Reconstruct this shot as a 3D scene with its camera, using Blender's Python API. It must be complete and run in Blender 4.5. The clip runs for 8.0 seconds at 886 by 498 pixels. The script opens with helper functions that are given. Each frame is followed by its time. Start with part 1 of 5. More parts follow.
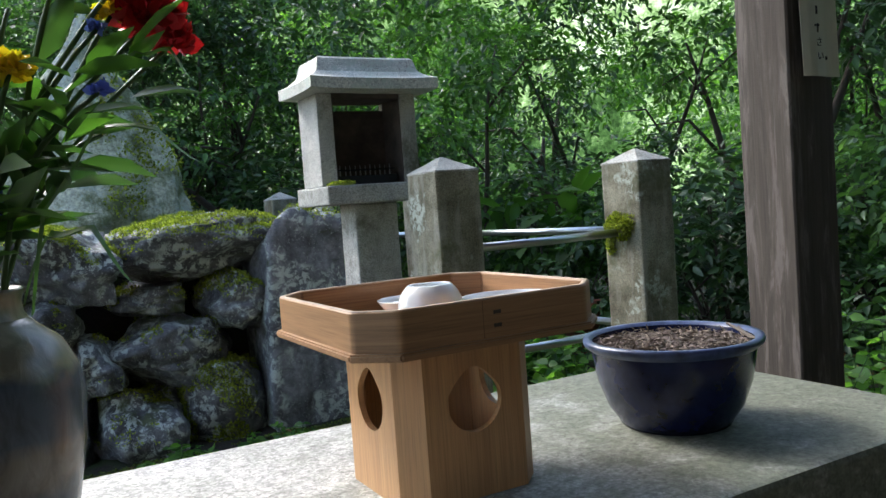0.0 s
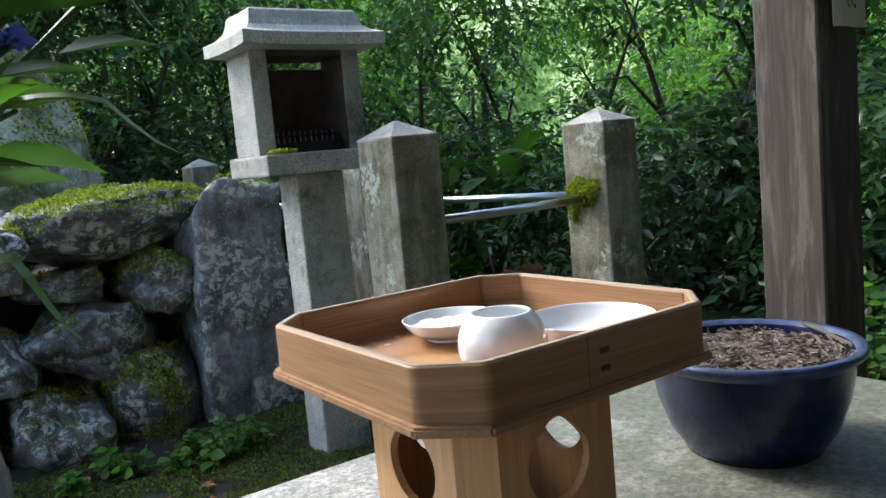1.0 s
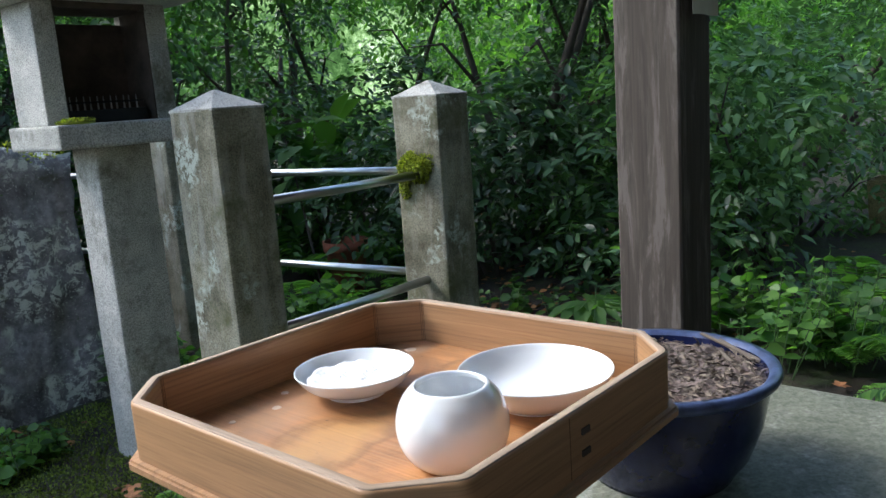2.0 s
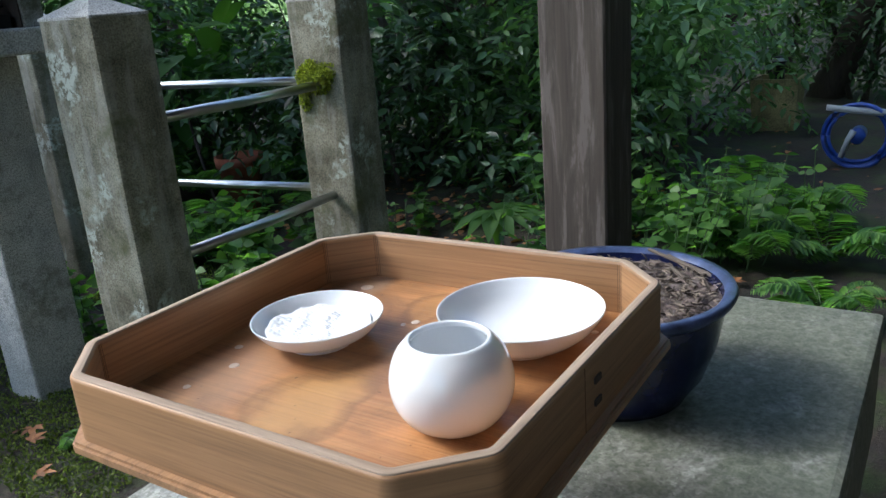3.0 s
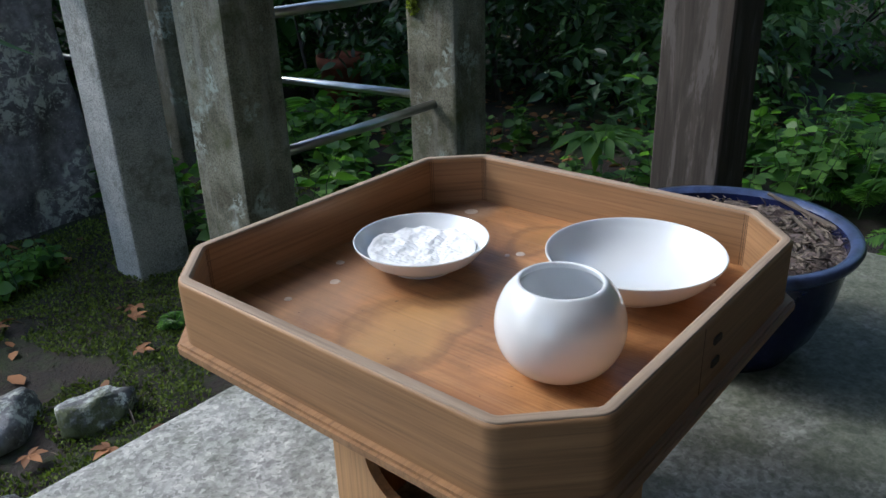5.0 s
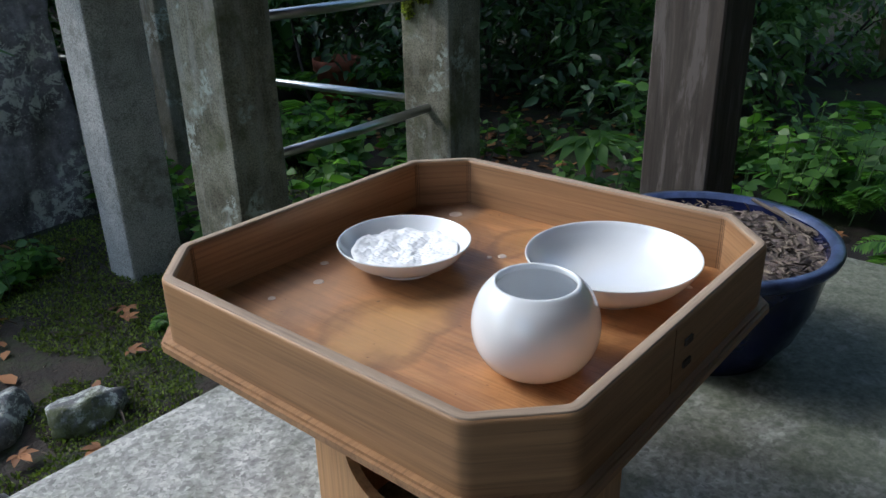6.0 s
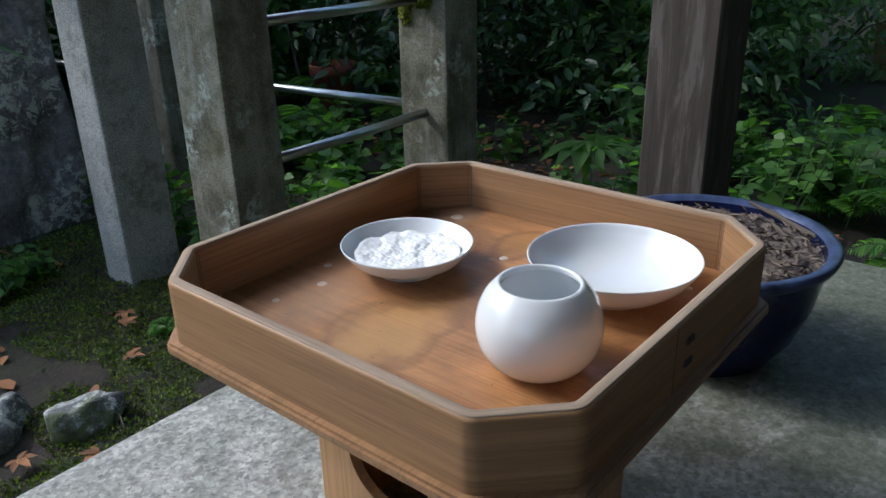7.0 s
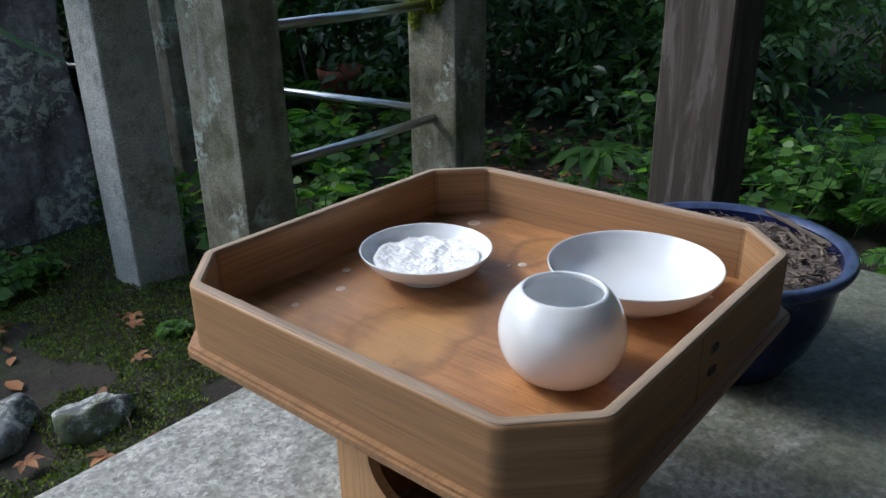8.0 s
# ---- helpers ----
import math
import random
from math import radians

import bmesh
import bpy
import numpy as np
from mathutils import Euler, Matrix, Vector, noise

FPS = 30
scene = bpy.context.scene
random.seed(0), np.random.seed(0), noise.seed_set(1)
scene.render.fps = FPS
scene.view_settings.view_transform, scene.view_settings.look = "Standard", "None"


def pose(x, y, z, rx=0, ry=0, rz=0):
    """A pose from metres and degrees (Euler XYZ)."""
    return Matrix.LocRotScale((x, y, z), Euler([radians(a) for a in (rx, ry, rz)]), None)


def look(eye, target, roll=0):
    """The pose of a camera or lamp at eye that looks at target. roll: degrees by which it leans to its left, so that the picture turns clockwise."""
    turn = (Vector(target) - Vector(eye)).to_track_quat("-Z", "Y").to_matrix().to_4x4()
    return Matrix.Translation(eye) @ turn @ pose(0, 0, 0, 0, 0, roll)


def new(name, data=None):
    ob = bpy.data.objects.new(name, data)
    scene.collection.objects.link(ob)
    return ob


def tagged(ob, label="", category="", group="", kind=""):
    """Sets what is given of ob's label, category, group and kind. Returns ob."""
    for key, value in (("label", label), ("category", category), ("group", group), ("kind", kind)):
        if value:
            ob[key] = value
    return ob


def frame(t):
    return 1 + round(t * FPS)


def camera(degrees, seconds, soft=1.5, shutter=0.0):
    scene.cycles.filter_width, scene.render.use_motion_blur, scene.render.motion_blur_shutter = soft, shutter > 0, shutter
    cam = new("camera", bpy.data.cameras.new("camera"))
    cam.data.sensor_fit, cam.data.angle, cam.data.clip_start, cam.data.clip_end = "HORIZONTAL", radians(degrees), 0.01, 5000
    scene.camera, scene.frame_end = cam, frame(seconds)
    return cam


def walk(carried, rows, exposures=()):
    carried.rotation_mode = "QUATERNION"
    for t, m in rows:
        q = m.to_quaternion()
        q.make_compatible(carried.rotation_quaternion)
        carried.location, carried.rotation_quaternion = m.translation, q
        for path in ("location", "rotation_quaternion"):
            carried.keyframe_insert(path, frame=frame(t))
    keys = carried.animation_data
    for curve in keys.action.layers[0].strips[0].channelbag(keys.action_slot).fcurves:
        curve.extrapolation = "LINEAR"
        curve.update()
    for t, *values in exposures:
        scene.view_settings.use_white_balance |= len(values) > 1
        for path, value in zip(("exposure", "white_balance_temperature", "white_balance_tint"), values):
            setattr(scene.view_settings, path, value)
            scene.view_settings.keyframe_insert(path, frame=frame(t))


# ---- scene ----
cam = camera(58.47, 8.0)
PATH = [
    (0.0, -0.3508, -0.6651, 0.6824, 86.71, 4.18, -29.24),
    (0.5, -0.3443, -0.5561, 0.6892, 85.51, 4.62, -31.57),
    (1.0, -0.3379, -0.4452, 0.7138, 83.23, 5.28, -35.44),
    (1.5, -0.3281, -0.3773, 0.7335, 81.18, 4.79, -42.39),
    (2.0, -0.3109, -0.3072, 0.7507, 79.29, 3.99, -49.66),
    (2.2, -0.3042, -0.2832, 0.7587, 78.49, 3.68, -52.67),
    (3.3, -0.2992, -0.2315, 0.7580, 69.57, 3.50, -58.06),
    (3.5, -0.2982, -0.2236, 0.7564, 67.91, 3.57, -56.43),
    (4.0, -0.2933, -0.2160, 0.7583, 66.74, 3.18, -52.30),
    (4.5, -0.2906, -0.2160, 0.7603, 65.89, 2.17, -50.63),
    (6.0, -0.2908, -0.2295, 0.7629, 66.33, 1.25, -50.27),
    (6.5, -0.2939, -0.2300, 0.7631, 66.48, 1.15, -50.46),
    (7.0, -0.2965, -0.2295, 0.7633, 66.66, 1.26, -50.58),
    (7.5, -0.2988, -0.2266, 0.7630, 66.79, 1.08, -50.38),
    (8.0, -0.3015, -0.2225, 0.7637, 67.03, 0.88, -50.10),
]
walk(cam, [(t, pose(x, y, z, rx, ry, rz)) for t, x, y, z, rx, ry, rz in PATH], [(0.0, 1.8, 6100, 9), (1.0, 1.75, 6100, 9), (2.0, 1.65, 5900, 8), (3.5, 1.25, 5750, 7), (4.5, 0.88, 5700, 7), (8.0, 0.8, 5700, 7)])

# ---- light: a hazy day over a wood, the low pale sun stands beyond the pavilion's eaves ----
world = bpy.data.worlds.new("sky_world")
scene.world = world
world.use_nodes = True
wn, wl = world.node_tree.nodes, world.node_tree.links
sky = wn.new("ShaderNodeTexSky")
sky.sky_type = "NISHITA"
sky.sun_disc = False
sky.sun_elevation, sky.sun_rotation = radians(41), radians(-19)
sky.air_density, sky.dust_density = 1.2, 3.0
wl.new(sky.outputs[0], wn["Background"].inputs[0])
wn["Background"].inputs[1].default_value = 0.15
sun_data = bpy.data.lights.new("sun", "SUN")
sun_data.energy, sun_data.angle, sun_data.color = 0.95, radians(10), (1.0, 0.985, 0.97)
sun = new("sun", sun_data)
sun.matrix_world = look((-2.457, 7.136, 6.561), (0, 0, 0))

# ---- materials ----
def nodes_of(m):
    m.use_nodes = True
    return m.node_tree.nodes, m.node_tree.links, m.node_tree.nodes["Principled BSDF"]


def ramp(n, l, fac, stops):
    r = n.new("ShaderNodeValToRGB")
    while len(r.color_ramp.elements) < len(stops):
        r.color_ramp.elements.new(0.5)
    for e, (p, c) in zip(r.color_ramp.elements, stops):
        e.position, e.color = p, (*c, 1)
    l.new(fac, r.inputs[0])
    return r.outputs[0]


def noise_tex(n, l, vec, scale, detail=6, rough=0.6, distortion=0.0):
    t = n.new("ShaderNodeTexNoise")
    t.inputs["Scale"].default_value, t.inputs["Detail"].default_value = scale, detail
    t.inputs["Roughness"].default_value, t.inputs["Distortion"].default_value = rough, distortion
    l.new(vec, t.inputs["Vector"])
    return t.outputs[0]


def mix(n, l, fac, a, b, mode="MIX"):
    m = n.new("ShaderNodeMix")
    m.data_type, m.blend_type = "RGBA", mode
    for sock, v in ((m.inputs[0], fac), (m.inputs[6], a), (m.inputs[7], b)):
        if isinstance(v, (int, float)):
            sock.default_value = v
        elif isinstance(v, tuple):
            sock.default_value = (*v, 1)
        else:
            l.new(v, sock)
    return m.outputs[2]


def bump(n, l, bsdf, height, strength, dist):
    b = n.new("ShaderNodeBump")
    b.inputs["Strength"].default_value, b.inputs["Distance"].default_value = strength, dist
    l.new(height, b.inputs["Height"])
    l.new(b.outputs[0], bsdf.inputs["Normal"])


def coords(n, l, scale=(1, 1, 1), world_space=False, uv=False):
    if uv:
        g = n.new("ShaderNodeTexCoord").outputs["UV"]
    elif world_space:
        g = n.new("ShaderNodeNewGeometry").outputs["Position"]
    else:
        g = n.new("ShaderNodeTexCoord").outputs["Object"]
    mp = n.new("ShaderNodeMapping")
    mp.inputs["Scale"].default_value = scale
    l.new(g, mp.inputs[0])
    return mp.outputs[0]


def stone_mat(name, light, dark, grain=220.0, rough=0.85, moss=0.0, lichen=0.0, streak=0.0, relief=0.004, moss_col=(0.07, 0.10, 0.02), speck=0.5, harsh=0.18):
    """Speckled stone with large stains, and moss or pale lichen where asked for."""
    m = bpy.data.materials.new(name)
    n, l, b = nodes_of(m)
    v = coords(n, l, world_space=True)
    big = noise_tex(n, l, v, 9.0, 8, 0.65)
    fine = noise_tex(n, l, v, grain, 3, 0.7)
    col = ramp(n, l, big, [(0.5 - harsh, dark), (0.5 + harsh, light)])
    spk = ramp(n, l, fine, [(0.36, (speck,) * 3), (0.48, (1, 1, 1)), (0.66, (2 - speck,) * 3)])
    col = mix(n, l, 0.85, col, spk, "MULTIPLY")
    if streak:
        sv = coords(n, l, (26, 26, 4.0), True)
        s = noise_tex(n, l, sv, 1.0, 5, 0.6)
        col = mix(n, l, ramp(n, l, s, [(0.5, (0, 0, 0)), (0.62, (streak,) * 3)]), col, (0.42, 0.41, 0.36))
    if lichen:
        ln = ramp(n, l, noise_tex(n, l, v, 55.0, 8, 0.75, 0.4), [(0.47, (0, 0, 0)), (0.52, (1,) * 3)])
        lw = ramp(n, l, noise_tex(n, l, v, 8.0, 4, 0.6, 0.3), [(0.60 - 0.13 * lichen, (0, 0, 0)), (0.66 - 0.13 * lichen, (0.9,) * 3)])
        lm = mix(n, l, 1.0, ln, lw, "MULTIPLY")
        col = mix(n, l, lm, col, (0.50, 0.54, 0.46))
    if moss:
        mn = noise_tex(n, l, v, 6.5, 8, 0.72)
        mm = ramp(n, l, mn, [(0.66 - 0.3 * moss, (0, 0, 0)), (0.80 - 0.3 * moss, (0.9,) * 3)])
        mc = mix(n, l, noise_tex(n, l, v, 120.0, 4), (moss_col[0] * 0.4, moss_col[1] * 0.4, moss_col[2] * 0.4), moss_col)
        col = mix(n, l, mm, col, mc)
    l.new(col, b.inputs["Base Color"])
    b.inputs["Roughness"].default_value = rough
    h = mix(n, l, 0.5, noise_tex(n, l, v, 35.0, 8, 0.7), fine)
    bump(n, l, b, h, 0.6, relief)
    return m


def wood_mat(name, light, dark, axis=0, rough=0.55, grain=1.0, relief=0.0008, weather=None, uv=False):
    m = bpy.data.materials.new(name)
    n, l, b = nodes_of(m)
    s = [42.0, 42.0, 42.0]
    s[axis] = 2.2
    v = coords(n, l, tuple(x * grain for x in s), uv=uv)
    g = noise_tex(n, l, v, 2.2, 6, 0.62, 0.5)
    s2 = [620.0, 620.0, 620.0]
    s2[axis] = 12.0
    fib = noise_tex(n, l, coords(n, l, tuple(x * grain for x in s2), uv=uv), 1.0, 4, 0.6)
    col = ramp(n, l, g, [(0.25, dark), (0.5, tuple(0.6 * a + 0.4 * c for a, c in zip(light, dark))), (0.75, light)])
    col = mix(n, l, 0.5, col, ramp(n, l, fib, [(0.30, (0.40, 0.36, 0.33)), (0.46, (0.92, 0.9, 0.88)), (0.62, (1.15, 1.13, 1.1))]), "MULTIPLY")
    if weather:
        w = noise_tex(n, l, coords(n, l, (40, 40, 4.5)), 1.0, 8, 0.72, 0.4)
        col = mix(n, l, ramp(n, l, w, [(0.48, (0, 0, 0)), (0.56, (0.2,) * 3), (0.60, (0.6,) * 3)]), col, weather)
    l.new(col, b.inputs["Base Color"])
    b.inputs["Roughness"].default_value = rough
    bump(n, l, b, mix(n, l, 0.5, g, fib), 0.5, relief)
    return m


def leaf_mat(name, dark, light, rough=0.35, trans=0.35):
    """Leaves that vary one by one, and let some light through."""
    m = bpy.data.materials.new(name)
    n, l, b = nodes_of(m)
    g = n.new("ShaderNodeNewGeometry")
    col = ramp(n, l, g.outputs["Random Per Island"], [(0.0, dark), (0.7, light), (1.0, tuple(min(1, c * 1.5) for c in light))])
    l.new(col, b.inputs["Base Color"])
    b.inputs["Roughness"].default_value = rough
    tr = n.new("ShaderNodeBsdfTranslucent")
    l.new(mix(n, l, 1.0, col, (1.3, 1.6, 0.6), "MULTIPLY"), tr.inputs[0])
    ms = n.new("ShaderNodeMixShader")
    ms.inputs[0].default_value = trans
    l.new(b.outputs[0], ms.inputs[1])
    l.new(tr.outputs[0], ms.inputs[2])
    l.new(ms.outputs[0], n["Material Output"].inputs[0])
    return m


def plain_mat(name, col, rough=0.5, metal=0.0, var=0.15, scale=25.0, relief=0.0, spec=0.5):
    m = bpy.data.materials.new(name)
    n, l, b = nodes_of(m)
    v = coords(n, l)
    t = noise_tex(n, l, v, scale, 6, 0.65)
    l.new(ramp(n, l, t, [(0.3, tuple(c * (1 - var) for c in col)), (0.7, tuple(min(1, c * (1 + var)) for c in col))]), b.inputs["Base Color"])
    b.inputs["Roughness"].default_value, b.inputs["Metallic"].default_value = rough, metal
    b.inputs["Specular IOR Level"].default_value = spec
    if relief:
        bump(n, l, b, t, 0.5, relief)
    return m


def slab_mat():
    """Coarse pale granite, blotched with white and grey grains; green algae and painted-in shade both deepen towards
    one end.
    """
    m = bpy.data.materials.new("altar_granite")
    n, l, b = nodes_of(m)
    v = coords(n, l, world_space=True)
    cells = n.new("ShaderNodeTexVoronoi")
    cells.inputs["Scale"].default_value = 330.0
    warp = n.new("ShaderNodeVectorMath")
    warp.operation = "MULTIPLY_ADD"
    wn3 = n.new("ShaderNodeTexNoise")
    wn3.inputs["Scale"].default_value, wn3.inputs["Detail"].default_value = 160.0, 4
    l.new(v, wn3.inputs["Vector"])
    l.new(wn3.outputs["Color"], warp.inputs[0])
    warp.inputs[1].default_value = (0.008, 0.008, 0.008)
    l.new(v, warp.inputs[2])
    l.new(warp.outputs[0], cells.inputs["Vector"])
    sep = n.new("ShaderNodeSeparateColor")
    l.new(cells.outputs["Color"], sep.inputs[0])
    grains = ramp(n, l, sep.outputs[0], [(0.0, (0.23, 0.23, 0.22)), (0.3, (0.34, 0.34, 0.33)), (0.62, (0.42, 0.42, 0.405)), (1.0, (0.56, 0.56, 0.54))])
    blot = noise_tex(n, l, v, 120.0, 8, 0.75)
    col = mix(n, l, 0.75, grains, ramp(n, l, blot, [(0.32, (0.5, 0.5, 0.49)), (0.5, (0.95, 0.95, 0.94)), (0.66, (1.4, 1.4, 1.38))]), "MULTIPLY")
    large = noise_tex(n, l, v, 14.0, 5, 0.65)
    col = mix(n, l, 0.6, col, ramp(n, l, large, [(0.3, (0.6, 0.6, 0.58)), (0.62, (1.12, 1.12, 1.1))]), "MULTIPLY")
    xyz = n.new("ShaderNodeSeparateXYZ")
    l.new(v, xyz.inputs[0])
    # darker towards +x: algae growth, with the roof's shade painted in
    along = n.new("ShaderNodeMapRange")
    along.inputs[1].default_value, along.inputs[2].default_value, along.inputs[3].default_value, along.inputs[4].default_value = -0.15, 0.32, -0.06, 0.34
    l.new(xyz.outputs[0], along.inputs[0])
    film_shade = n.new("ShaderNodeMath")
    film_shade.operation = "ADD"
    l.new(along.outputs[0], film_shade.inputs[0])
    l.new(noise_tex(n, l, v, 22.0, 8, 0.72), film_shade.inputs[1])
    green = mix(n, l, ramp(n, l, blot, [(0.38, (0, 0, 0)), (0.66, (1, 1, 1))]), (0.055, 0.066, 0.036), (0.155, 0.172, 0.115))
    col = mix(n, l, ramp(n, l, film_shade.outputs[0], [(0.42, (0, 0, 0)), (0.78, (0.85, 0.85, 0.85))]), col, green)
    l.new(col, b.inputs["Base Color"])
    b.inputs["Roughness"].default_value = 0.62
    bump(n, l, b, blot, 0.5, 0.0012)
    return m


def rock_mat(name, base, dark, lichen=1.0, moss=0.3, moss_col=(0.07, 0.085, 0.018), rough=0.5):
    """Dark damp boulder stone, smooth in large, with scalloped pale lichen, white flecks and moss."""
    m = bpy.data.materials.new(name)
    n, l, b = nodes_of(m)
    v = coords(n, l, world_space=True)
    big = noise_tex(n, l, v, 7.0, 6, 0.6, 0.4)
    mid = noise_tex(n, l, v, 45.0, 8, 0.68)
    col = ramp(n, l, big, [(0.36, dark), (0.62, base)])
    col = mix(n, l, 0.8, col, ramp(n, l, mid, [(0.35, (0.5, 0.5, 0.5)), (0.62, (1.3, 1.3, 1.3))]), "MULTIPLY")
    zone = ramp(n, l, noise_tex(n, l, v, 5.5, 3, 0.55), [(0.50 - 0.06 * lichen, (0, 0, 0)), (0.56 - 0.06 * lichen, (1, 1, 1))])
    crust = ramp(n, l, noise_tex(n, l, v, 30.0, 9, 0.78, 0.5), [(0.505, (0, 0, 0)), (0.535, (0.9, 0.9, 0.9))])
    tone = mix(n, l, mid, (0.32, 0.345, 0.30), (0.72, 0.76, 0.69))
    col = mix(n, l, mix(n, l, 1.0, zone, crust, "MULTIPLY"), col, tone)
    fleck = ramp(n, l, noise_tex(n, l, v, 120.0, 5, 0.7), [(0.60, (0, 0, 0)), (0.63, (0.85, 0.85, 0.85))])
    col = mix(n, l, fleck, col, (0.40, 0.42, 0.39))
    mm = ramp(n, l, noise_tex(n, l, v, 6.0, 9, 0.75), [(0.68 - 0.3 * moss, (0, 0, 0)), (0.76 - 0.3 * moss, (0.92, 0.92, 0.92))])
    mc = mix(n, l, noise_tex(n, l, v, 150.0, 4), tuple(c * 0.35 for c in moss_col), tuple(c * 1.3 for c in moss_col))
    col = mix(n, l, mm, col, mc)
    l.new(col, b.inputs["Base Color"])
    l.new(ramp(n, l, crust, [(0.0, (rough,) * 3), (1.0, (0.85,) * 3)]), b.inputs["Roughness"])
    bump(n, l, b, mix(n, l, 0.35, mid, noise_tex(n, l, v, 160.0, 4, 0.7)), 0.7, 0.010)
    return m


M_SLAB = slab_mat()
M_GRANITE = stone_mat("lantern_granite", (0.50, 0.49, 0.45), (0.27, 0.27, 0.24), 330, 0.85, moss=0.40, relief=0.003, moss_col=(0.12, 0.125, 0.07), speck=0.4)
# roof stone: lichen, plus the open sky's light put into a paler base
M_SKYLIT_ROOF = stone_mat("lichen_pale_stone", (0.68, 0.67, 0.60), (0.42, 0.42, 0.36), 260, 0.9, moss=0.22, lichen=0.8, relief=0.005, moss_col=(0.22, 0.22, 0.12), speck=0.45)
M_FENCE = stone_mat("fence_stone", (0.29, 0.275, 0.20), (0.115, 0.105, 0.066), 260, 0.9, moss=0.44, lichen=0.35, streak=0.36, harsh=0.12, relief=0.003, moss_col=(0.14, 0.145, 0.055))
M_ROCK = rock_mat("wall_rock", (0.17, 0.165, 0.17), (0.022, 0.021, 0.022), 1.0, 0.42, rough=0.42)
M_STAND = rock_mat("standing_rock", (0.24, 0.235, 0.25), (0.07, 0.067, 0.072), 1.1, 0.38, (0.05, 0.065, 0.015), 0.5)
M_STELE = stone_mat("mossy_stele", (0.66, 0.66, 0.53), (0.34, 0.35, 0.22), 60, 0.9, moss=0.62, lichen=1.0, relief=0.02, moss_col=(0.17, 0.20, 0.07))
M_TRAY_X = wood_mat("tray_wood_x", (0.41, 0.235, 0.115), (0.22, 0.12, 0.055), 0, 0.5)
M_HOOP = wood_mat("bent_tray_wood", (0.43, 0.245, 0.118), (0.215, 0.115, 0.052), 0, 0.5, uv=True)
M_TRAY_Z = wood_mat("pedestal_wood", (0.56, 0.33, 0.15), (0.38, 0.20, 0.085), 2, 0.5)
def tray_floor_mat():
    """Cedar board gone orange-brown, with water-marked rings, pale scuffs, dark damp patches and specks."""
    m = bpy.data.materials.new("tray_floor_wood")
    n, l, b = nodes_of(m)
    o = coords(n, l)
    g = noise_tex(n, l, coords(n, l, (42, 2.6, 42)), 2.2, 6, 0.62, 0.5)
    fib = noise_tex(n, l, coords(n, l, (620, 12, 620)), 1.0, 4, 0.6)
    blot = noise_tex(n, l, o, 17.0, 7, 0.66, 0.6)
    col = ramp(n, l, g, [(0.25, (0.30, 0.14, 0.055)), (0.5, (0.42, 0.215, 0.09)), (0.75, (0.52, 0.30, 0.135))])
    col = mix(n, l, 0.5, col, ramp(n, l, fib, [(0.30, (0.45, 0.40, 0.36)), (0.46, (0.92, 0.9, 0.88)), (0.62, (1.15, 1.13, 1.1))]), "MULTIPLY")
    col = mix(n, l, 0.85, col, ramp(n, l, blot, [(0.32, (0.38, 0.30, 0.26)), (0.44, (0.80, 0.76, 0.72)), (0.54, (1.05, 1.0, 0.95)), (0.68, (1.3, 1.25, 1.15))]), "MULTIPLY")
    wob = n.new("ShaderNodeTexNoise")
    wob.inputs["Scale"].default_value, wob.inputs["Detail"].default_value = 45.0, 5
    l.new(o, wob.inputs["Vector"])
    shift = n.new("ShaderNodeVectorMath")
    shift.operation = "MULTIPLY_ADD"
    l.new(wob.outputs["Color"], shift.inputs[0])
    shift.inputs[1].default_value = (0.030, 0.030, 0)
    l.new(o, shift.inputs[2])
    for x, y, rx, ry, inner, edge, amt in TRAY_STAINS:
        mp = n.new("ShaderNodeMapping")
        mp.inputs["Location"].default_value, mp.inputs["Scale"].default_value = (-(x + 0.015) / rx, -(y + 0.015) / ry, 0), (1 / rx, 1 / ry, 0.0)
        l.new(shift.outputs[0], mp.inputs[0])
        gr = n.new("ShaderNodeTexGradient")
        gr.gradient_type = "SPHERICAL"
        l.new(mp.outputs[0], gr.inputs[0])
        col = mix(n, l, ramp(n, l, gr.outputs[1], [(0.02, (0, 0, 0)), (0.55, (amt * 0.75,) * 3)]), col, inner)
        if edge:
            col = mix(n, l, ramp(n, l, gr.outputs[1], [(0.02, (0, 0, 0)), (0.16, (0.42,) * 3), (0.24, (0.36,) * 3), (0.42, (0, 0, 0))]), col, edge)
    speck = ramp(n, l, noise_tex(n, l, o, 210.0, 3, 0.6), [(0.69, (0, 0, 0)), (0.73, (0.7, 0.7, 0.7))])
    col = mix(n, l, speck, col, (0.07, 0.035, 0.02))
    l.new(col, b.inputs["Base Color"])
    l.new(ramp(n, l, blot, [(0.35, (0.30,) * 3), (0.65, (0.52,) * 3)]), b.inputs["Roughness"])
    bump(n, l, b, mix(n, l, 0.5, g, fib), 0.5, 0.0008)
    return m


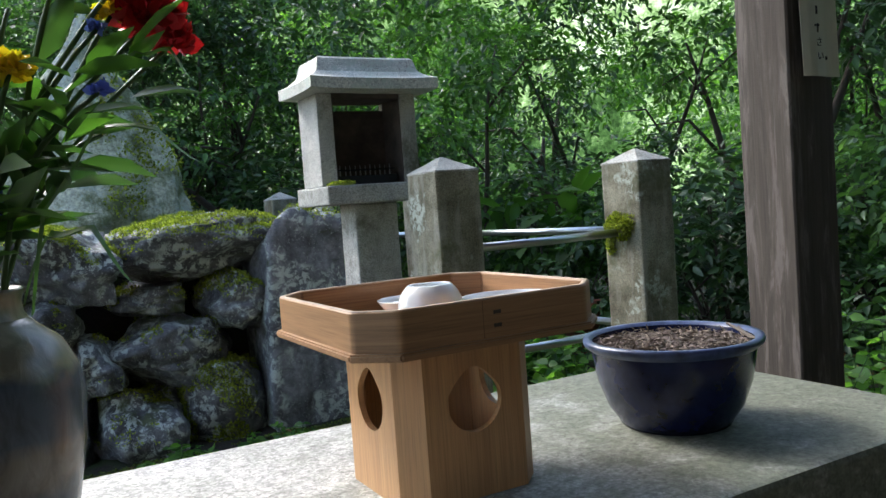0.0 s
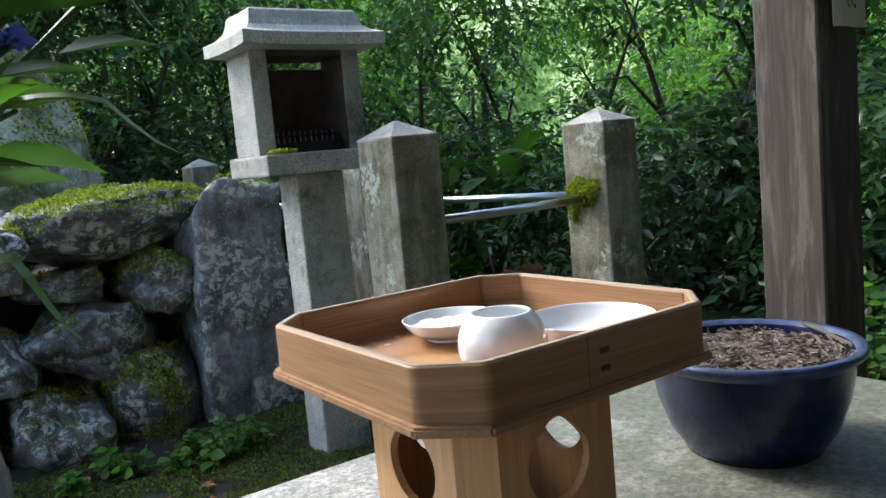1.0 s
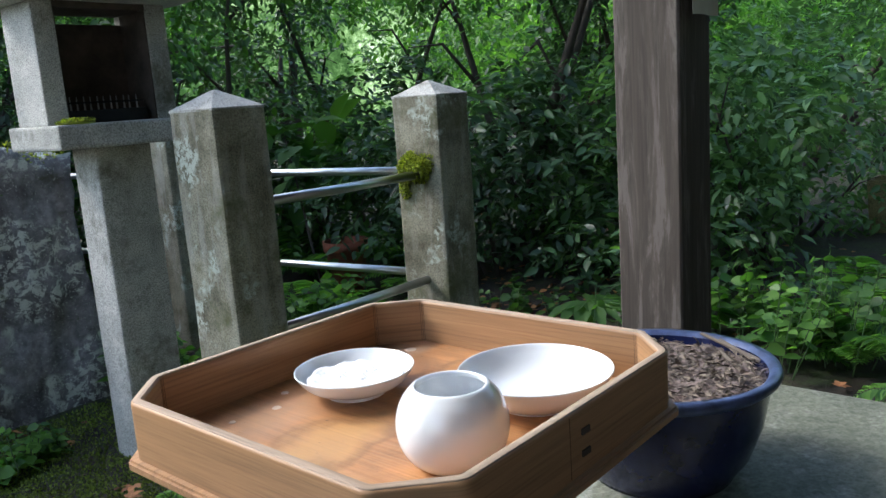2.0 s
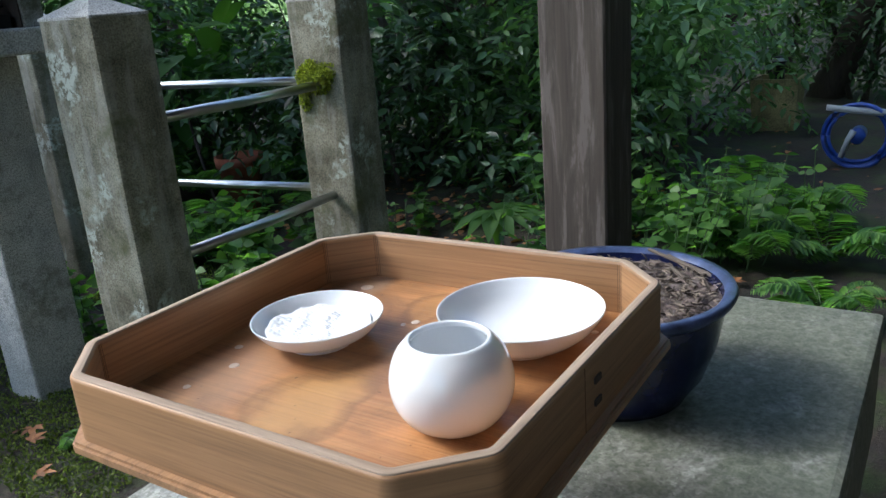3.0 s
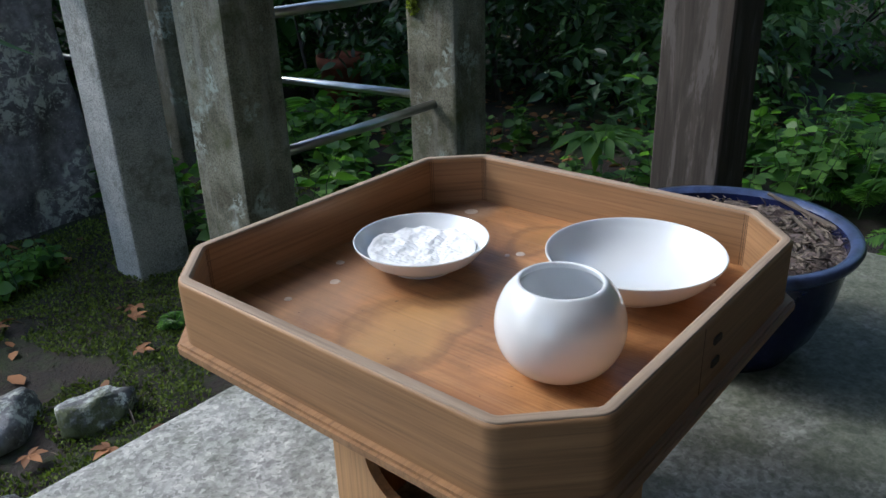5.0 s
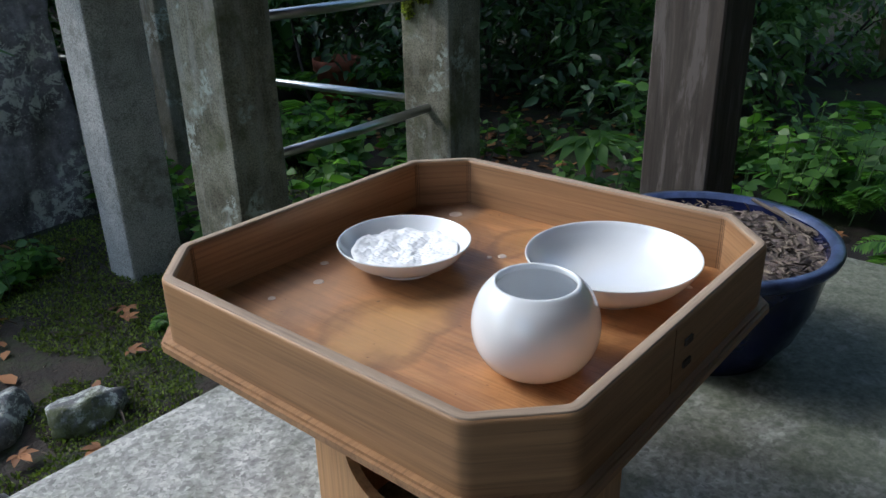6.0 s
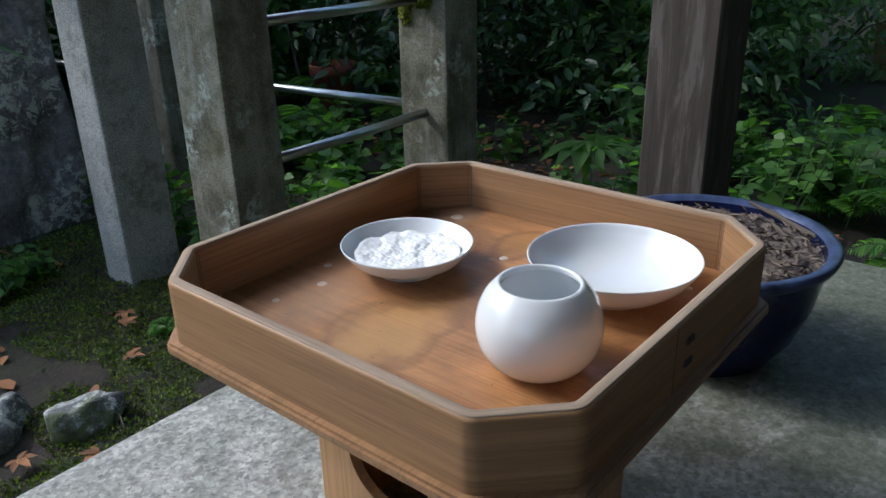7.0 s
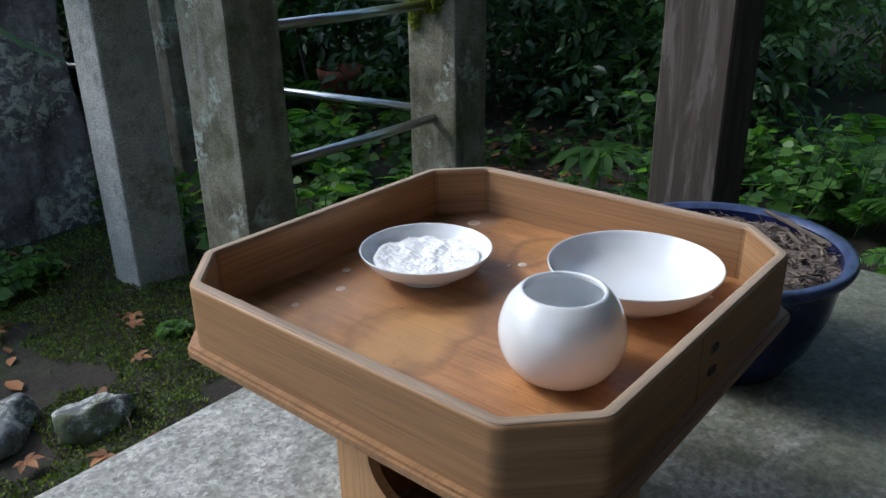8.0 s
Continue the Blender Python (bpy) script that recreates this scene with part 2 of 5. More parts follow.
TRAY_STAINS = (  # place and half-widths, tone inside, tone of the tide mark, strength
    (-0.052, 0.012, 0.048, 0.032, (0.54, 0.32, 0.12), (0.13, 0.062, 0.030), 0.75),
    (0.078, 0.020, 0.030, 0.020, (0.44, 0.22, 0.07), (0.11, 0.05, 0.024), 0.65),
    (-0.012, -0.012, 0.045, 0.020, (0.24, 0.125, 0.07), None, 0.5),
    (-0.045, 0.070, 0.055, 0.035, (0.44, 0.29, 0.19), None, 0.55),
    (-0.085, -0.055, 0.030, 0.026, (0.20, 0.075, 0.026), None, 0.6),
    (0.035, -0.095, 0.070, 0.026, (0.21, 0.085, 0.034), None, 0.55),
    (0.055, 0.065, 0.045, 0.026, (0.26, 0.135, 0.075), None, 0.5),
    (0.095, 0.085, 0.030, 0.018, (0.50, 0.38, 0.29), None, 0.5),
)
M_TRAYFLOOR = tray_floor_mat()
M_POST = wood_mat("weathered_post_wood", (0.070, 0.055, 0.043), (0.032, 0.024, 0.018), 2, 0.8, 0.45, relief=0.003, weather=(0.165, 0.142, 0.125))
M_BARK = wood_mat("bark", (0.07, 0.055, 0.04), (0.02, 0.016, 0.012), 2, 0.9, 0.5, relief=0.004)
M_PORCELAIN = plain_mat("white_porcelain", (0.80, 0.825, 0.85), 0.09, 0, 0.015)
M_WAX = plain_mat("dried_wax", (0.60, 0.50, 0.42), 0.35)
M_RIMWOOD = wood_mat("worn_rim_wood", (0.46, 0.36, 0.27), (0.24, 0.17, 0.115), 0, 0.7, uv=True)
for key, value in (("IOR", 1.6), ("Specular IOR Level", 0.75)):
    M_PORCELAIN.node_tree.nodes["Principled BSDF"].inputs[key].default_value = value
M_SALT = plain_mat("salt", (0.93, 0.94, 0.95), 0.5, 0, 0.02, 300)
M_BLUE = plain_mat("blue_glaze", (0.007, 0.011, 0.048), 0.14, 0, 0.45, 40)
M_SAND = plain_mat("incense_ash", (0.16, 0.125, 0.115), 0.95, 0, 0.6, 150, 0.004)
M_STEEL = plain_mat("steel_rail", (0.55, 0.57, 0.57), 0.28, 1.0, 0.1)
M_IRON = plain_mat("black_iron", (0.02, 0.02, 0.022), 0.5, 0.6, 0.3)
M_SOOT = plain_mat("sooty_stone", (0.07, 0.055, 0.045), 0.9, 0, 0.5, 20, 0.004)
M_KERF = plain_mat("kerf_shadow_wood", (0.14, 0.08, 0.045), 0.8)
M_SOIL = stone_mat("wood_floor", (0.036, 0.025, 0.016), (0.011, 0.008, 0.006), 120, 0.85, moss=0.62, relief=0.02, moss_col=(0.042, 0.068, 0.010))
M_MOSS = leaf_mat("moss", (0.10, 0.125, 0.012), (0.30, 0.33, 0.04), 0.8, 0.3)
M_GROUNDMOSS = leaf_mat("ground_moss", (0.035, 0.055, 0.006), (0.13, 0.17, 0.022), 0.8, 0.2)
M_LEAF_DARK = leaf_mat("glossy_dark_leaf", (0.016, 0.042, 0.016), (0.048, 0.10, 0.036), 0.40, 0.3)
M_LEAF_MID = leaf_mat("green_leaf", (0.022, 0.062, 0.014), (0.07, 0.15, 0.03), 0.5, 0.45)
M_LEAF_BRIGHT = leaf_mat("fresh_leaf", (0.046, 0.125, 0.024), (0.14, 0.265, 0.055), 0.45, 0.5)
M_LEAF_SHINY = leaf_mat("shiny_leaf", (0.055, 0.115, 0.045), (0.14, 0.24, 0.10), 0.25, 0.4)
M_TERRA = plain_mat("terracotta", (0.20, 0.062, 0.03), 0.85, 0, 0.3, 30)
M_PAPER = plain_mat("aged_paper", (0.55, 0.56, 0.44), 0.85, 0, 0.08, 12)
M_INK = plain_mat("ink", (0.015, 0.015, 0.015), 0.8)
M_HOSE = plain_mat("blue_plastic", (0.02, 0.06, 0.30), 0.35, 0, 0.1)
M_GREYPLASTIC = plain_mat("grey_plastic", (0.35, 0.38, 0.40), 0.4, 0, 0.1)
M_TAPBOX = stone_mat("tap_box_concrete", (0.36, 0.31, 0.13), (0.18, 0.155, 0.065), 160, 0.9, moss=0.35, relief=0.004)
M_RED = leaf_mat("red_petal", (0.30, 0.004, 0.012), (0.55, 0.012, 0.03), 0.6, 0.2)
M_YELLOW = leaf_mat("yellow_petal", (0.65, 0.42, 0.01), (0.85, 0.62, 0.03), 0.6, 0.2)
M_BLUEPETAL = leaf_mat("blue_petal", (0.04, 0.06, 0.40), (0.10, 0.14, 0.65), 0.6, 0.2)
M_WHITEPETAL = leaf_mat("white_petal", (0.62, 0.62, 0.60), (0.80, 0.80, 0.78), 0.6, 0.2)
M_STALK = plain_mat("green_stalk", (0.05, 0.10, 0.03), 0.6, 0, 0.3)
M_DEADLEAF = leaf_mat("fallen_leaf", (0.09, 0.04, 0.018), (0.30, 0.135, 0.055), 0.75, 0.15)
M_DEBRIS = leaf_mat("twig_debris", (0.025, 0.018, 0.012), (0.13, 0.10, 0.075), 0.85, 0.0)
M_PALE_ROCK = rock_mat("pale_ground_rock", (0.24, 0.24, 0.245), (0.09, 0.09, 0.09), 0.9, 0.55, rough=0.7)

# ---- mesh tools ----
def part(name, bm, material, parent=None, label="", smooth=False):
    me = bpy.data.meshes.new(name)
    bmesh.ops.recalc_face_normals(bm, faces=bm.faces)
    bm.to_mesh(me)
    bm.free()
    me.materials.append(material)
    if smooth:
        me.polygons.foreach_set("use_smooth", [True] * len(me.polygons))
    ob = new(name, me)
    if parent is not None:
        ob.parent = parent
    if label:
        tagged(ob, label)
    return ob


def thing(name, label, category, at=(0, 0, 0), group="", kind=""):
    ob = new(name)
    ob.location = at
    ob.empty_display_size = 0.05
    return tagged(ob, label, category, group, kind)


def box(x0, x1, y0, y1, z0, z1, bevel=0.0, rough=0.0, seg=2, bm=None, seed=0):
    """A bevelled block; rough pushes its surface about after a cut into small faces."""
    b = bmesh.new()
    bmesh.ops.create_cube(b, size=1)
    for v in b.verts:
        v.co = Vector(((x0 + x1) / 2 + v.co.x * (x1 - x0), (y0 + y1) / 2 + v.co.y * (y1 - y0), (z0 + z1) / 2 + v.co.z * (z1 - z0)))
    if bevel:
        bmesh.ops.bevel(b, geom=b.edges[:], offset=bevel, segments=seg, affect="EDGES", profile=0.6)
    if rough:
        bmesh.ops.subdivide_edges(b, edges=[e for e in b.edges if e.calc_length() > 0.05], cuts=6, use_grid_fill=True)
        for v in b.verts:
            v.co += noise.noise_vector(v.co * 14 + Vector((seed, 0, 0))) * rough
    if bm is None:
        return b
    me = bpy.data.meshes.new("tmp")
    b.to_mesh(me)
    b.free()
    bm.from_mesh(me)
    bpy.data.meshes.remove(me)
    return bm


def lathe(profile, seg=48, bm=None, at=(0, 0, 0)):
    bm = bm or bmesh.new()
    rings = []
    for r, z in profile:
        if r < 1e-5:
            rings.append([bm.verts.new((at[0], at[1], at[2] + z))])
        else:
            rings.append([bm.verts.new((at[0] + r * math.cos(2 * math.pi * i / seg), at[1] + r * math.sin(2 * math.pi * i / seg), at[2] + z)) for i in range(seg)])
    for a, b in zip(rings, rings[1:]):
        for i in range(seg):
            j = (i + 1) % seg
            q = [a[i % len(a)], a[j % len(a)], b[j % len(b)], b[i % len(b)]]
            q = list(dict.fromkeys(q))
            if len(q) > 2:
                bm.faces.new(q)
    return bm


def smooth(profile, n=4):
    """A rounder outline through the same points."""
    p = [profile[0]] + list(profile) + [profile[-1]]
    out = []
    for a, b, c, d in zip(p, p[1:], p[2:], p[3:]):
        for k in range(n):
            s = k / n
            out.append(tuple(max(0.0, 0.5 * (2 * b[i] + (c[i] - a[i]) * s + (2 * a[i] - 5 * b[i] + 4 * c[i] - d[i]) * s * s + (3 * b[i] - a[i] - 3 * c[i] + d[i]) * s ** 3)) for i in (0, 1)))
    return out + [tuple(profile[-1])]


def tube(points, radii, seg=8, bm=None):
    bm = bm or bmesh.new()
    rings, pts = [], [Vector(p) for p in points]
    for i, p in enumerate(pts):
        d = (pts[min(i + 1, len(pts) - 1)] - pts[max(i - 1, 0)]).normalized()
        u = d.orthogonal().normalized()
        w = d.cross(u)
        rings.append([bm.verts.new(p + (u * math.cos(2 * math.pi * k / seg) + w * math.sin(2 * math.pi * k / seg)) * radii[i]) for k in range(seg)])
    for a, b in zip(rings, rings[1:]):
        for k in range(seg):
            bm.faces.new((a[k], a[(k + 1) % seg], b[(k + 1) % seg], b[k]))
    bm.faces.new(rings[0])
    bm.faces.new(list(reversed(rings[-1])))
    return bm


def rock(cx, cy, cz, sx, sy, sz, seed, sub=4, blocky=0.55, amp=0.16, taper=0.0, planes=10):
    """A worn boulder: a ball squared off by planes and pushed about by noise."""
    bm = bmesh.new()
    bmesh.ops.create_icosphere(bm, subdivisions=sub, radius=1)
    rnd = random.Random(seed)
    cuts = [(Vector((rnd.uniform(-1, 1), rnd.uniform(-1, 1), rnd.uniform(-1, 1))).normalized(), rnd.uniform(0.66, 0.86)) for _ in range(planes)]
    off = Vector((seed * 3.7, seed * 1.3, 0))
    for v in bm.verts:
        p = v.co.copy()
        e = max(abs(p.x), abs(p.y), abs(p.z))
        p = p.lerp(p / e * 0.88, blocky)
        for nn, d in cuts:
            k = p.dot(nn)
            if k > d:
                p -= nn * (k - d) * 0.85
        p *= 1 + amp * noise.noise(p * 1.4 + off) + amp * 0.35 * noise.noise(p * 4.5 + off) + amp * 0.12 * noise.noise(p * 12 + off)
        k = 1 - taper * max(0.0, (p.z + 0.5) / 1.5)
        p.x, p.y = p.x * k, p.y * k
        v.co = Vector((cx + p.x * sx, cy + p.y * sy, cz + p.z * sz))
    return bm


LEAF_V = np.array([(0, 0, 0), (0.24, 0.28, 0.05), (0.22, 0.62, 0.04), (0, 1, -0.1), (-0.22, 0.62, 0.04), (-0.24, 0.28, 0.05), (0, 0.5, -0.03)])
LEAF_F = np.array([(0, 1, 6), (1, 2, 6), (2, 3, 6), (3, 4, 6), (4, 5, 6), (5, 0, 6)])


def leaf_mesh(name, base, along, up, size, wide=1.0):
    """One mesh of many leaves: where each stalk begins, which way it points, which way it faces, and how long it is."""
    base, along, up = (np.asarray(a, float) for a in (base, along, up))
    size = np.broadcast_to(np.asarray(size, float), (len(base),))
    along = along / (np.linalg.norm(along, axis=1)[:, None] + 1e-9)
    side = np.cross(along, up)
    side /= np.linalg.norm(side, axis=1)[:, None] + 1e-9
    nrm = np.cross(side, along)
    v = (base[:, None, :] + size[:, None, None] * (LEAF_V[None, :, 0:1] * wide * side[:, None, :] + LEAF_V[None, :, 1:2] * along[:, None, :] + LEAF_V[None, :, 2:3] * nrm[:, None, :])).reshape(-1, 3)
    f = (LEAF_F[None] + (np.arange(len(base)) * len(LEAF_V))[:, None, None]).reshape(-1, 3)
    me = bpy.data.meshes.new(name)
    me.vertices.add(len(v))
    me.vertices.foreach_set("co", v.ravel())
    me.loops.add(f.size)
    me.loops.foreach_set("vertex_index", f.ravel().astype(np.int32))
    me.polygons.add(len(f))
    me.polygons.foreach_set("loop_start", (np.arange(len(f)) * 3).astype(np.int32))
    me.update(calc_edges=True)
    return me


def crown(name, parent, material, centres, radii, twigs, per, size, rng, wide=1.0, droop=0.25, label=""):
    """Leaves in sprays along short twigs, spread through the shells of several blobs, so that the outline is ragged."""
    centres, radii = np.asarray(centres, float), np.asarray(radii, float)
    if radii.ndim == 1:
        radii = np.repeat(radii[:, None], 3, 1)
    vol = radii.prod(1)
    k = rng.choice(len(centres), twigs, p=vol / vol.sum())
    d = rng.normal(size=(twigs, 3))
    d /= np.linalg.norm(d, axis=1)[:, None]
    r = rng.uniform(0.25, 1.0, twigs) ** 0.5 * rng.uniform(0.8, 1.18, twigs)
    root = centres[k] + d * radii[k] * r[:, None]
    td = d + rng.normal(scale=0.6, size=(twigs, 3)) + np.array([0, 0, -droop])
    td /= np.linalg.norm(td, axis=1)[:, None]
    length = size * per * 0.28
    s = np.tile(np.linspace(0, 1, per), twigs)
    tw = np.repeat(np.arange(twigs), per)
    base = root[tw] + td[tw] * (s * length)[:, None] + np.array([0, 0, -1]) * (s ** 2 * length * droop)[:, None]
    sidev = np.cross(td, rng.normal(size=(twigs, 3)) * 0.4 + np.array([0, 0, 1]))
    sidev /= np.linalg.norm(sidev, axis=1)[:, None] + 1e-9
    sign = np.where(np.arange(len(base)) % 2 == 0, 1.0, -1.0)
    along = td[tw] * 0.55 + sidev[tw] * sign[:, None] * 0.9 + rng.normal(scale=0.25, size=(len(base), 3)) + np.array([0, 0, -droop])
    up = np.array([0, 0, 1.0]) + rng.normal(scale=0.45, size=(len(base), 3))
    me = leaf_mesh(name, base, along, up, size * rng.uniform(0.6, 1.25, len(base)), wide)
    me.materials.append(material)
    ob = new(name, me)
    ob.parent = parent
    if label:
        tagged(ob, label)
    return ob


def scatter_on(ob, count, seed, keep):
    """Random points and normals on an object's faces for which keep(point, normal) holds."""
    rng = random.Random(seed)
    me, mw = ob.data, ob.matrix_world
    faces = [(p.area, p.center.copy(), p.normal.copy(), [me.vertices[i].co.copy() for i in p.vertices]) for p in me.polygons if keep(p.center, p.normal)]
    if not faces:
        return [], []
    pts, nrm = [], []
    for _, c, nn, vs in rng.choices(faces, [f[0] for f in faces], k=count):
        a, b = rng.random(), rng.random()
        if a + b > 1:
            a, b = 1 - a, 1 - b
        pts.append(vs[0] + (vs[1] - vs[0]) * a + (vs[2] - vs[0]) * b)
        nrm.append(nn)
    return pts, nrm


def moss_on(ob, count, size, seed, keep, parent, material, label):
    """A cushion of tiny moss leaves on part of a surface."""
    pts, nrm = scatter_on(ob, count, seed, keep)
    if not pts:
        return
    rng = np.random.default_rng(seed)
    pts, nrm = np.array(pts), np.array(nrm)
    lift = np.array([max(0.0, noise.noise(Vector(p) * 22)) for p in pts])
    pts = pts + nrm * (rng.uniform(-0.2, 1.2, len(pts)) * size * 0.6 + lift * size * 2.2)[:, None]
    me = leaf_mesh("moss", pts, nrm * 0.7 + rng.normal(scale=0.7, size=pts.shape), nrm + rng.normal(scale=0.8, size=pts.shape), size * rng.uniform(0.5, 1.3, len(pts)), 1.1)
    me.materials.append(material)
    m = new("moss", me)
    m.parent = parent
    tagged(m, label)

# ---- the setting ----
SLAB = 0.42   # top of the stone altar


def ground_z(x, y):
    far = max(0.0, math.hypot(x, y) - 2.5)
    return -0.052 + 0.03 * noise.noise(Vector((x * 1.3, y * 1.3, 0))) + 0.012 * noise.noise(Vector((x * 5, y * 5, 3))) + min(far, 30) * 0.02 * noise.noise(Vector((x * 0.2, y * 0.2, 7)))


def build_ground():
    bm = bmesh.new()
    xs = [-400, -150, -60, -25, -12, -7, -4] + [-2.5 + 0.07 * i for i in range(118)] + [6.5, 8, 10, 13, 18, 25, 60, 150, 400]
    ys = [-400, -150, -60, -25, -12, -7, -4, -2.5] + [-1.2 + 0.07 * i for i in range(104)] + [6.8, 8, 10, 13, 18, 25, 60, 150, 400]
    grid = [[bm.verts.new((x, y, ground_z(x, y))) for x in xs] for y in ys]
    for a, b in zip(grid, grid[1:]):
        for i in range(len(xs) - 1):
            bm.faces.new((a[i], a[i + 1], b[i + 1], b[i]))
    g = part("ground", bm, M_SOIL, None, "", True)
    tagged(g, "damp dark woodland soil with moss and fallen leaves", "ground", kind="structure")


build_ground()

# unseen roof over the altar, its eaves placed to shade the slab
pavilion = thing("pavilion_roof", "unseen dark timber pavilion roof, added to shade the stone altar", "roof", (0, 0, 0), kind="structure")
part("roof_deck", box(-2.2, 1.7, -4.2, 0.80, 2.35, 2.45, 0.01), M_BARK, pavilion)
part("beam", box(-2.1, 1.4, 0.16, 0.28, 2.2, 2.35, 0.008), M_POST, pavilion)
# out of view: a wall added to keep sky light off surfaces facing it
back = thing("wall_back", "plain dark timber wall, unseen, added behind the pavilion to block sky light", "wall", (0, 0, 0), kind="structure")
part("boards", box(-3.5, 2.0, -1.75, -1.65, -0.1, 3.4, 0.005), M_POST, back)



def build_altar():
    t = thing("stone_altar", "flat weathered grey stone altar table with thin moss", "altar", (0, 0, 0))
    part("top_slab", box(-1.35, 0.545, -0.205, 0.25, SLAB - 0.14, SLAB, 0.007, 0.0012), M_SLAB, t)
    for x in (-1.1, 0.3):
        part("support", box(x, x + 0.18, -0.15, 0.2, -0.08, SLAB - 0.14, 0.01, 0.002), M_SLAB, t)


build_altar()


# ---- stone fence ----
def build_fence_post(name, x, y, label, w=0.13, top=0.763, apex=0.803, deep=1.22):
    t = thing(name, label, "fence post", (x, y, 0), group="stone fence posts")
    h = w / 2
    bm = bmesh.new()
    rows = []
    zs = [-0.15 + (top + 0.15) * i / 14 for i in range(15)]
    for z in zs:
        ring = []
        for sx, sy in ((-1, -1), (1, -1), (1, 1), (-1, 1)):
            for k in range(4):
                nx, ny = {(-1, -1): (1, 0), (1, -1): (0, 1), (1, 1): (-1, 0), (-1, 1): (0, -1)}[(sx, sy)]
                f = (0.0, 0.06, 0.5, 0.94)[k] * 2
                px, py = sx * h + nx * h * f, sy * h + ny * h * f
                if k == 0:
                    px, py = px * 0.975, py * 0.975
                ring.append(bm.verts.new(Vector((px, py * deep, z)) + noise.noise_vector(Vector((px + x, py + y, z)) * 20) * 0.0016))
        rows.append(ring)
    for a, b in zip(rows, rows[1:]):
        for i in range(16):
            bm.faces.new((a[i], a[(i + 1) % 16], b[(i + 1) % 16], b[i]))
    part("shaft", bm, M_FENCE, t)
    cap = bmesh.new()
    lo = [cap.verts.new((sx * h, sy * h * deep, top - 0.002)) for sx, sy in ((-1, -1), (1, -1), (1, 1), (-1, 1))]
    mid = [cap.verts.new((sx * h * 0.99, sy * h * 0.99 * deep, top + 0.003)) for sx, sy in ((-1, -1), (1, -1), (1, 1), (-1, 1))]
    tip = [cap.verts.new((sx * 0.004, sy * 0.004, apex)) for sx, sy in ((-1, -1), (1, -1), (1, 1), (-1, 1))]
    for a, b in ((lo, mid), (mid, tip)):
        for i in range(4):
            cap.faces.new((a[i], a[(i + 1) % 4], b[(i + 1) % 4], b[i]))
    cap.faces.new(tip)
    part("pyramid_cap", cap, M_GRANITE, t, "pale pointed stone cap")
    return t


P1, P2, P3, P4 = (0.668, 1.149), (1.310, 1.117), (1.165, 2.19), (0.93, 3.36)
build_fence_post("fence_post", *P1, "square grey stone fence post with streaks and a pointed top")
build_fence_post("fence_post", *P2, "stone corner fence post with a moss tuft at the rail")
build_fence_post("fence_post", *P3, "stone fence post standing behind the lantern")
build_fence_post("fence_post", *P4, "far stone fence post above the rock wall")


def build_rail(a, b, z):
    t = thing("fence_rail", "round grey steel rail between two stone fence posts", "rail", (0, 0, 0), group="steel fence rails")
    part("pipe", tube([(*a, z), ((a[0] + b[0]) / 2, (a[1] + b[1]) / 2, z - 0.002), (*b, z)], [0.0115] * 3, 16), M_STEEL, t, "", True)


for z in (0.56, 0.272):
    build_rail((P1[0], 1.105), (P2[0] - 0.03, 1.112), z)
    build_rail((P2[0] - 0.01, P2[1] + 0.03), P3, z + 0.004)
    build_rail(P3, P4, z + 0.004)


# ---- wooden pavilion post ----
def build_wood_post():
    t = thing("wooden_post", "weathered grey-brown square timber pavilion post", "post", (0.816, 0.223, 0))
    part("timber", box(-0.051, 0.060, -0.051, 0.051, -0.05, 2.3, 0.003, 0.0016, 1), M_POST, t)
    part("base_stone", box(-0.1, 0.1, -0.1, 0.1, -0.12, 0.0, 0.02, 0.006), M_ROCK, t)


build_wood_post()


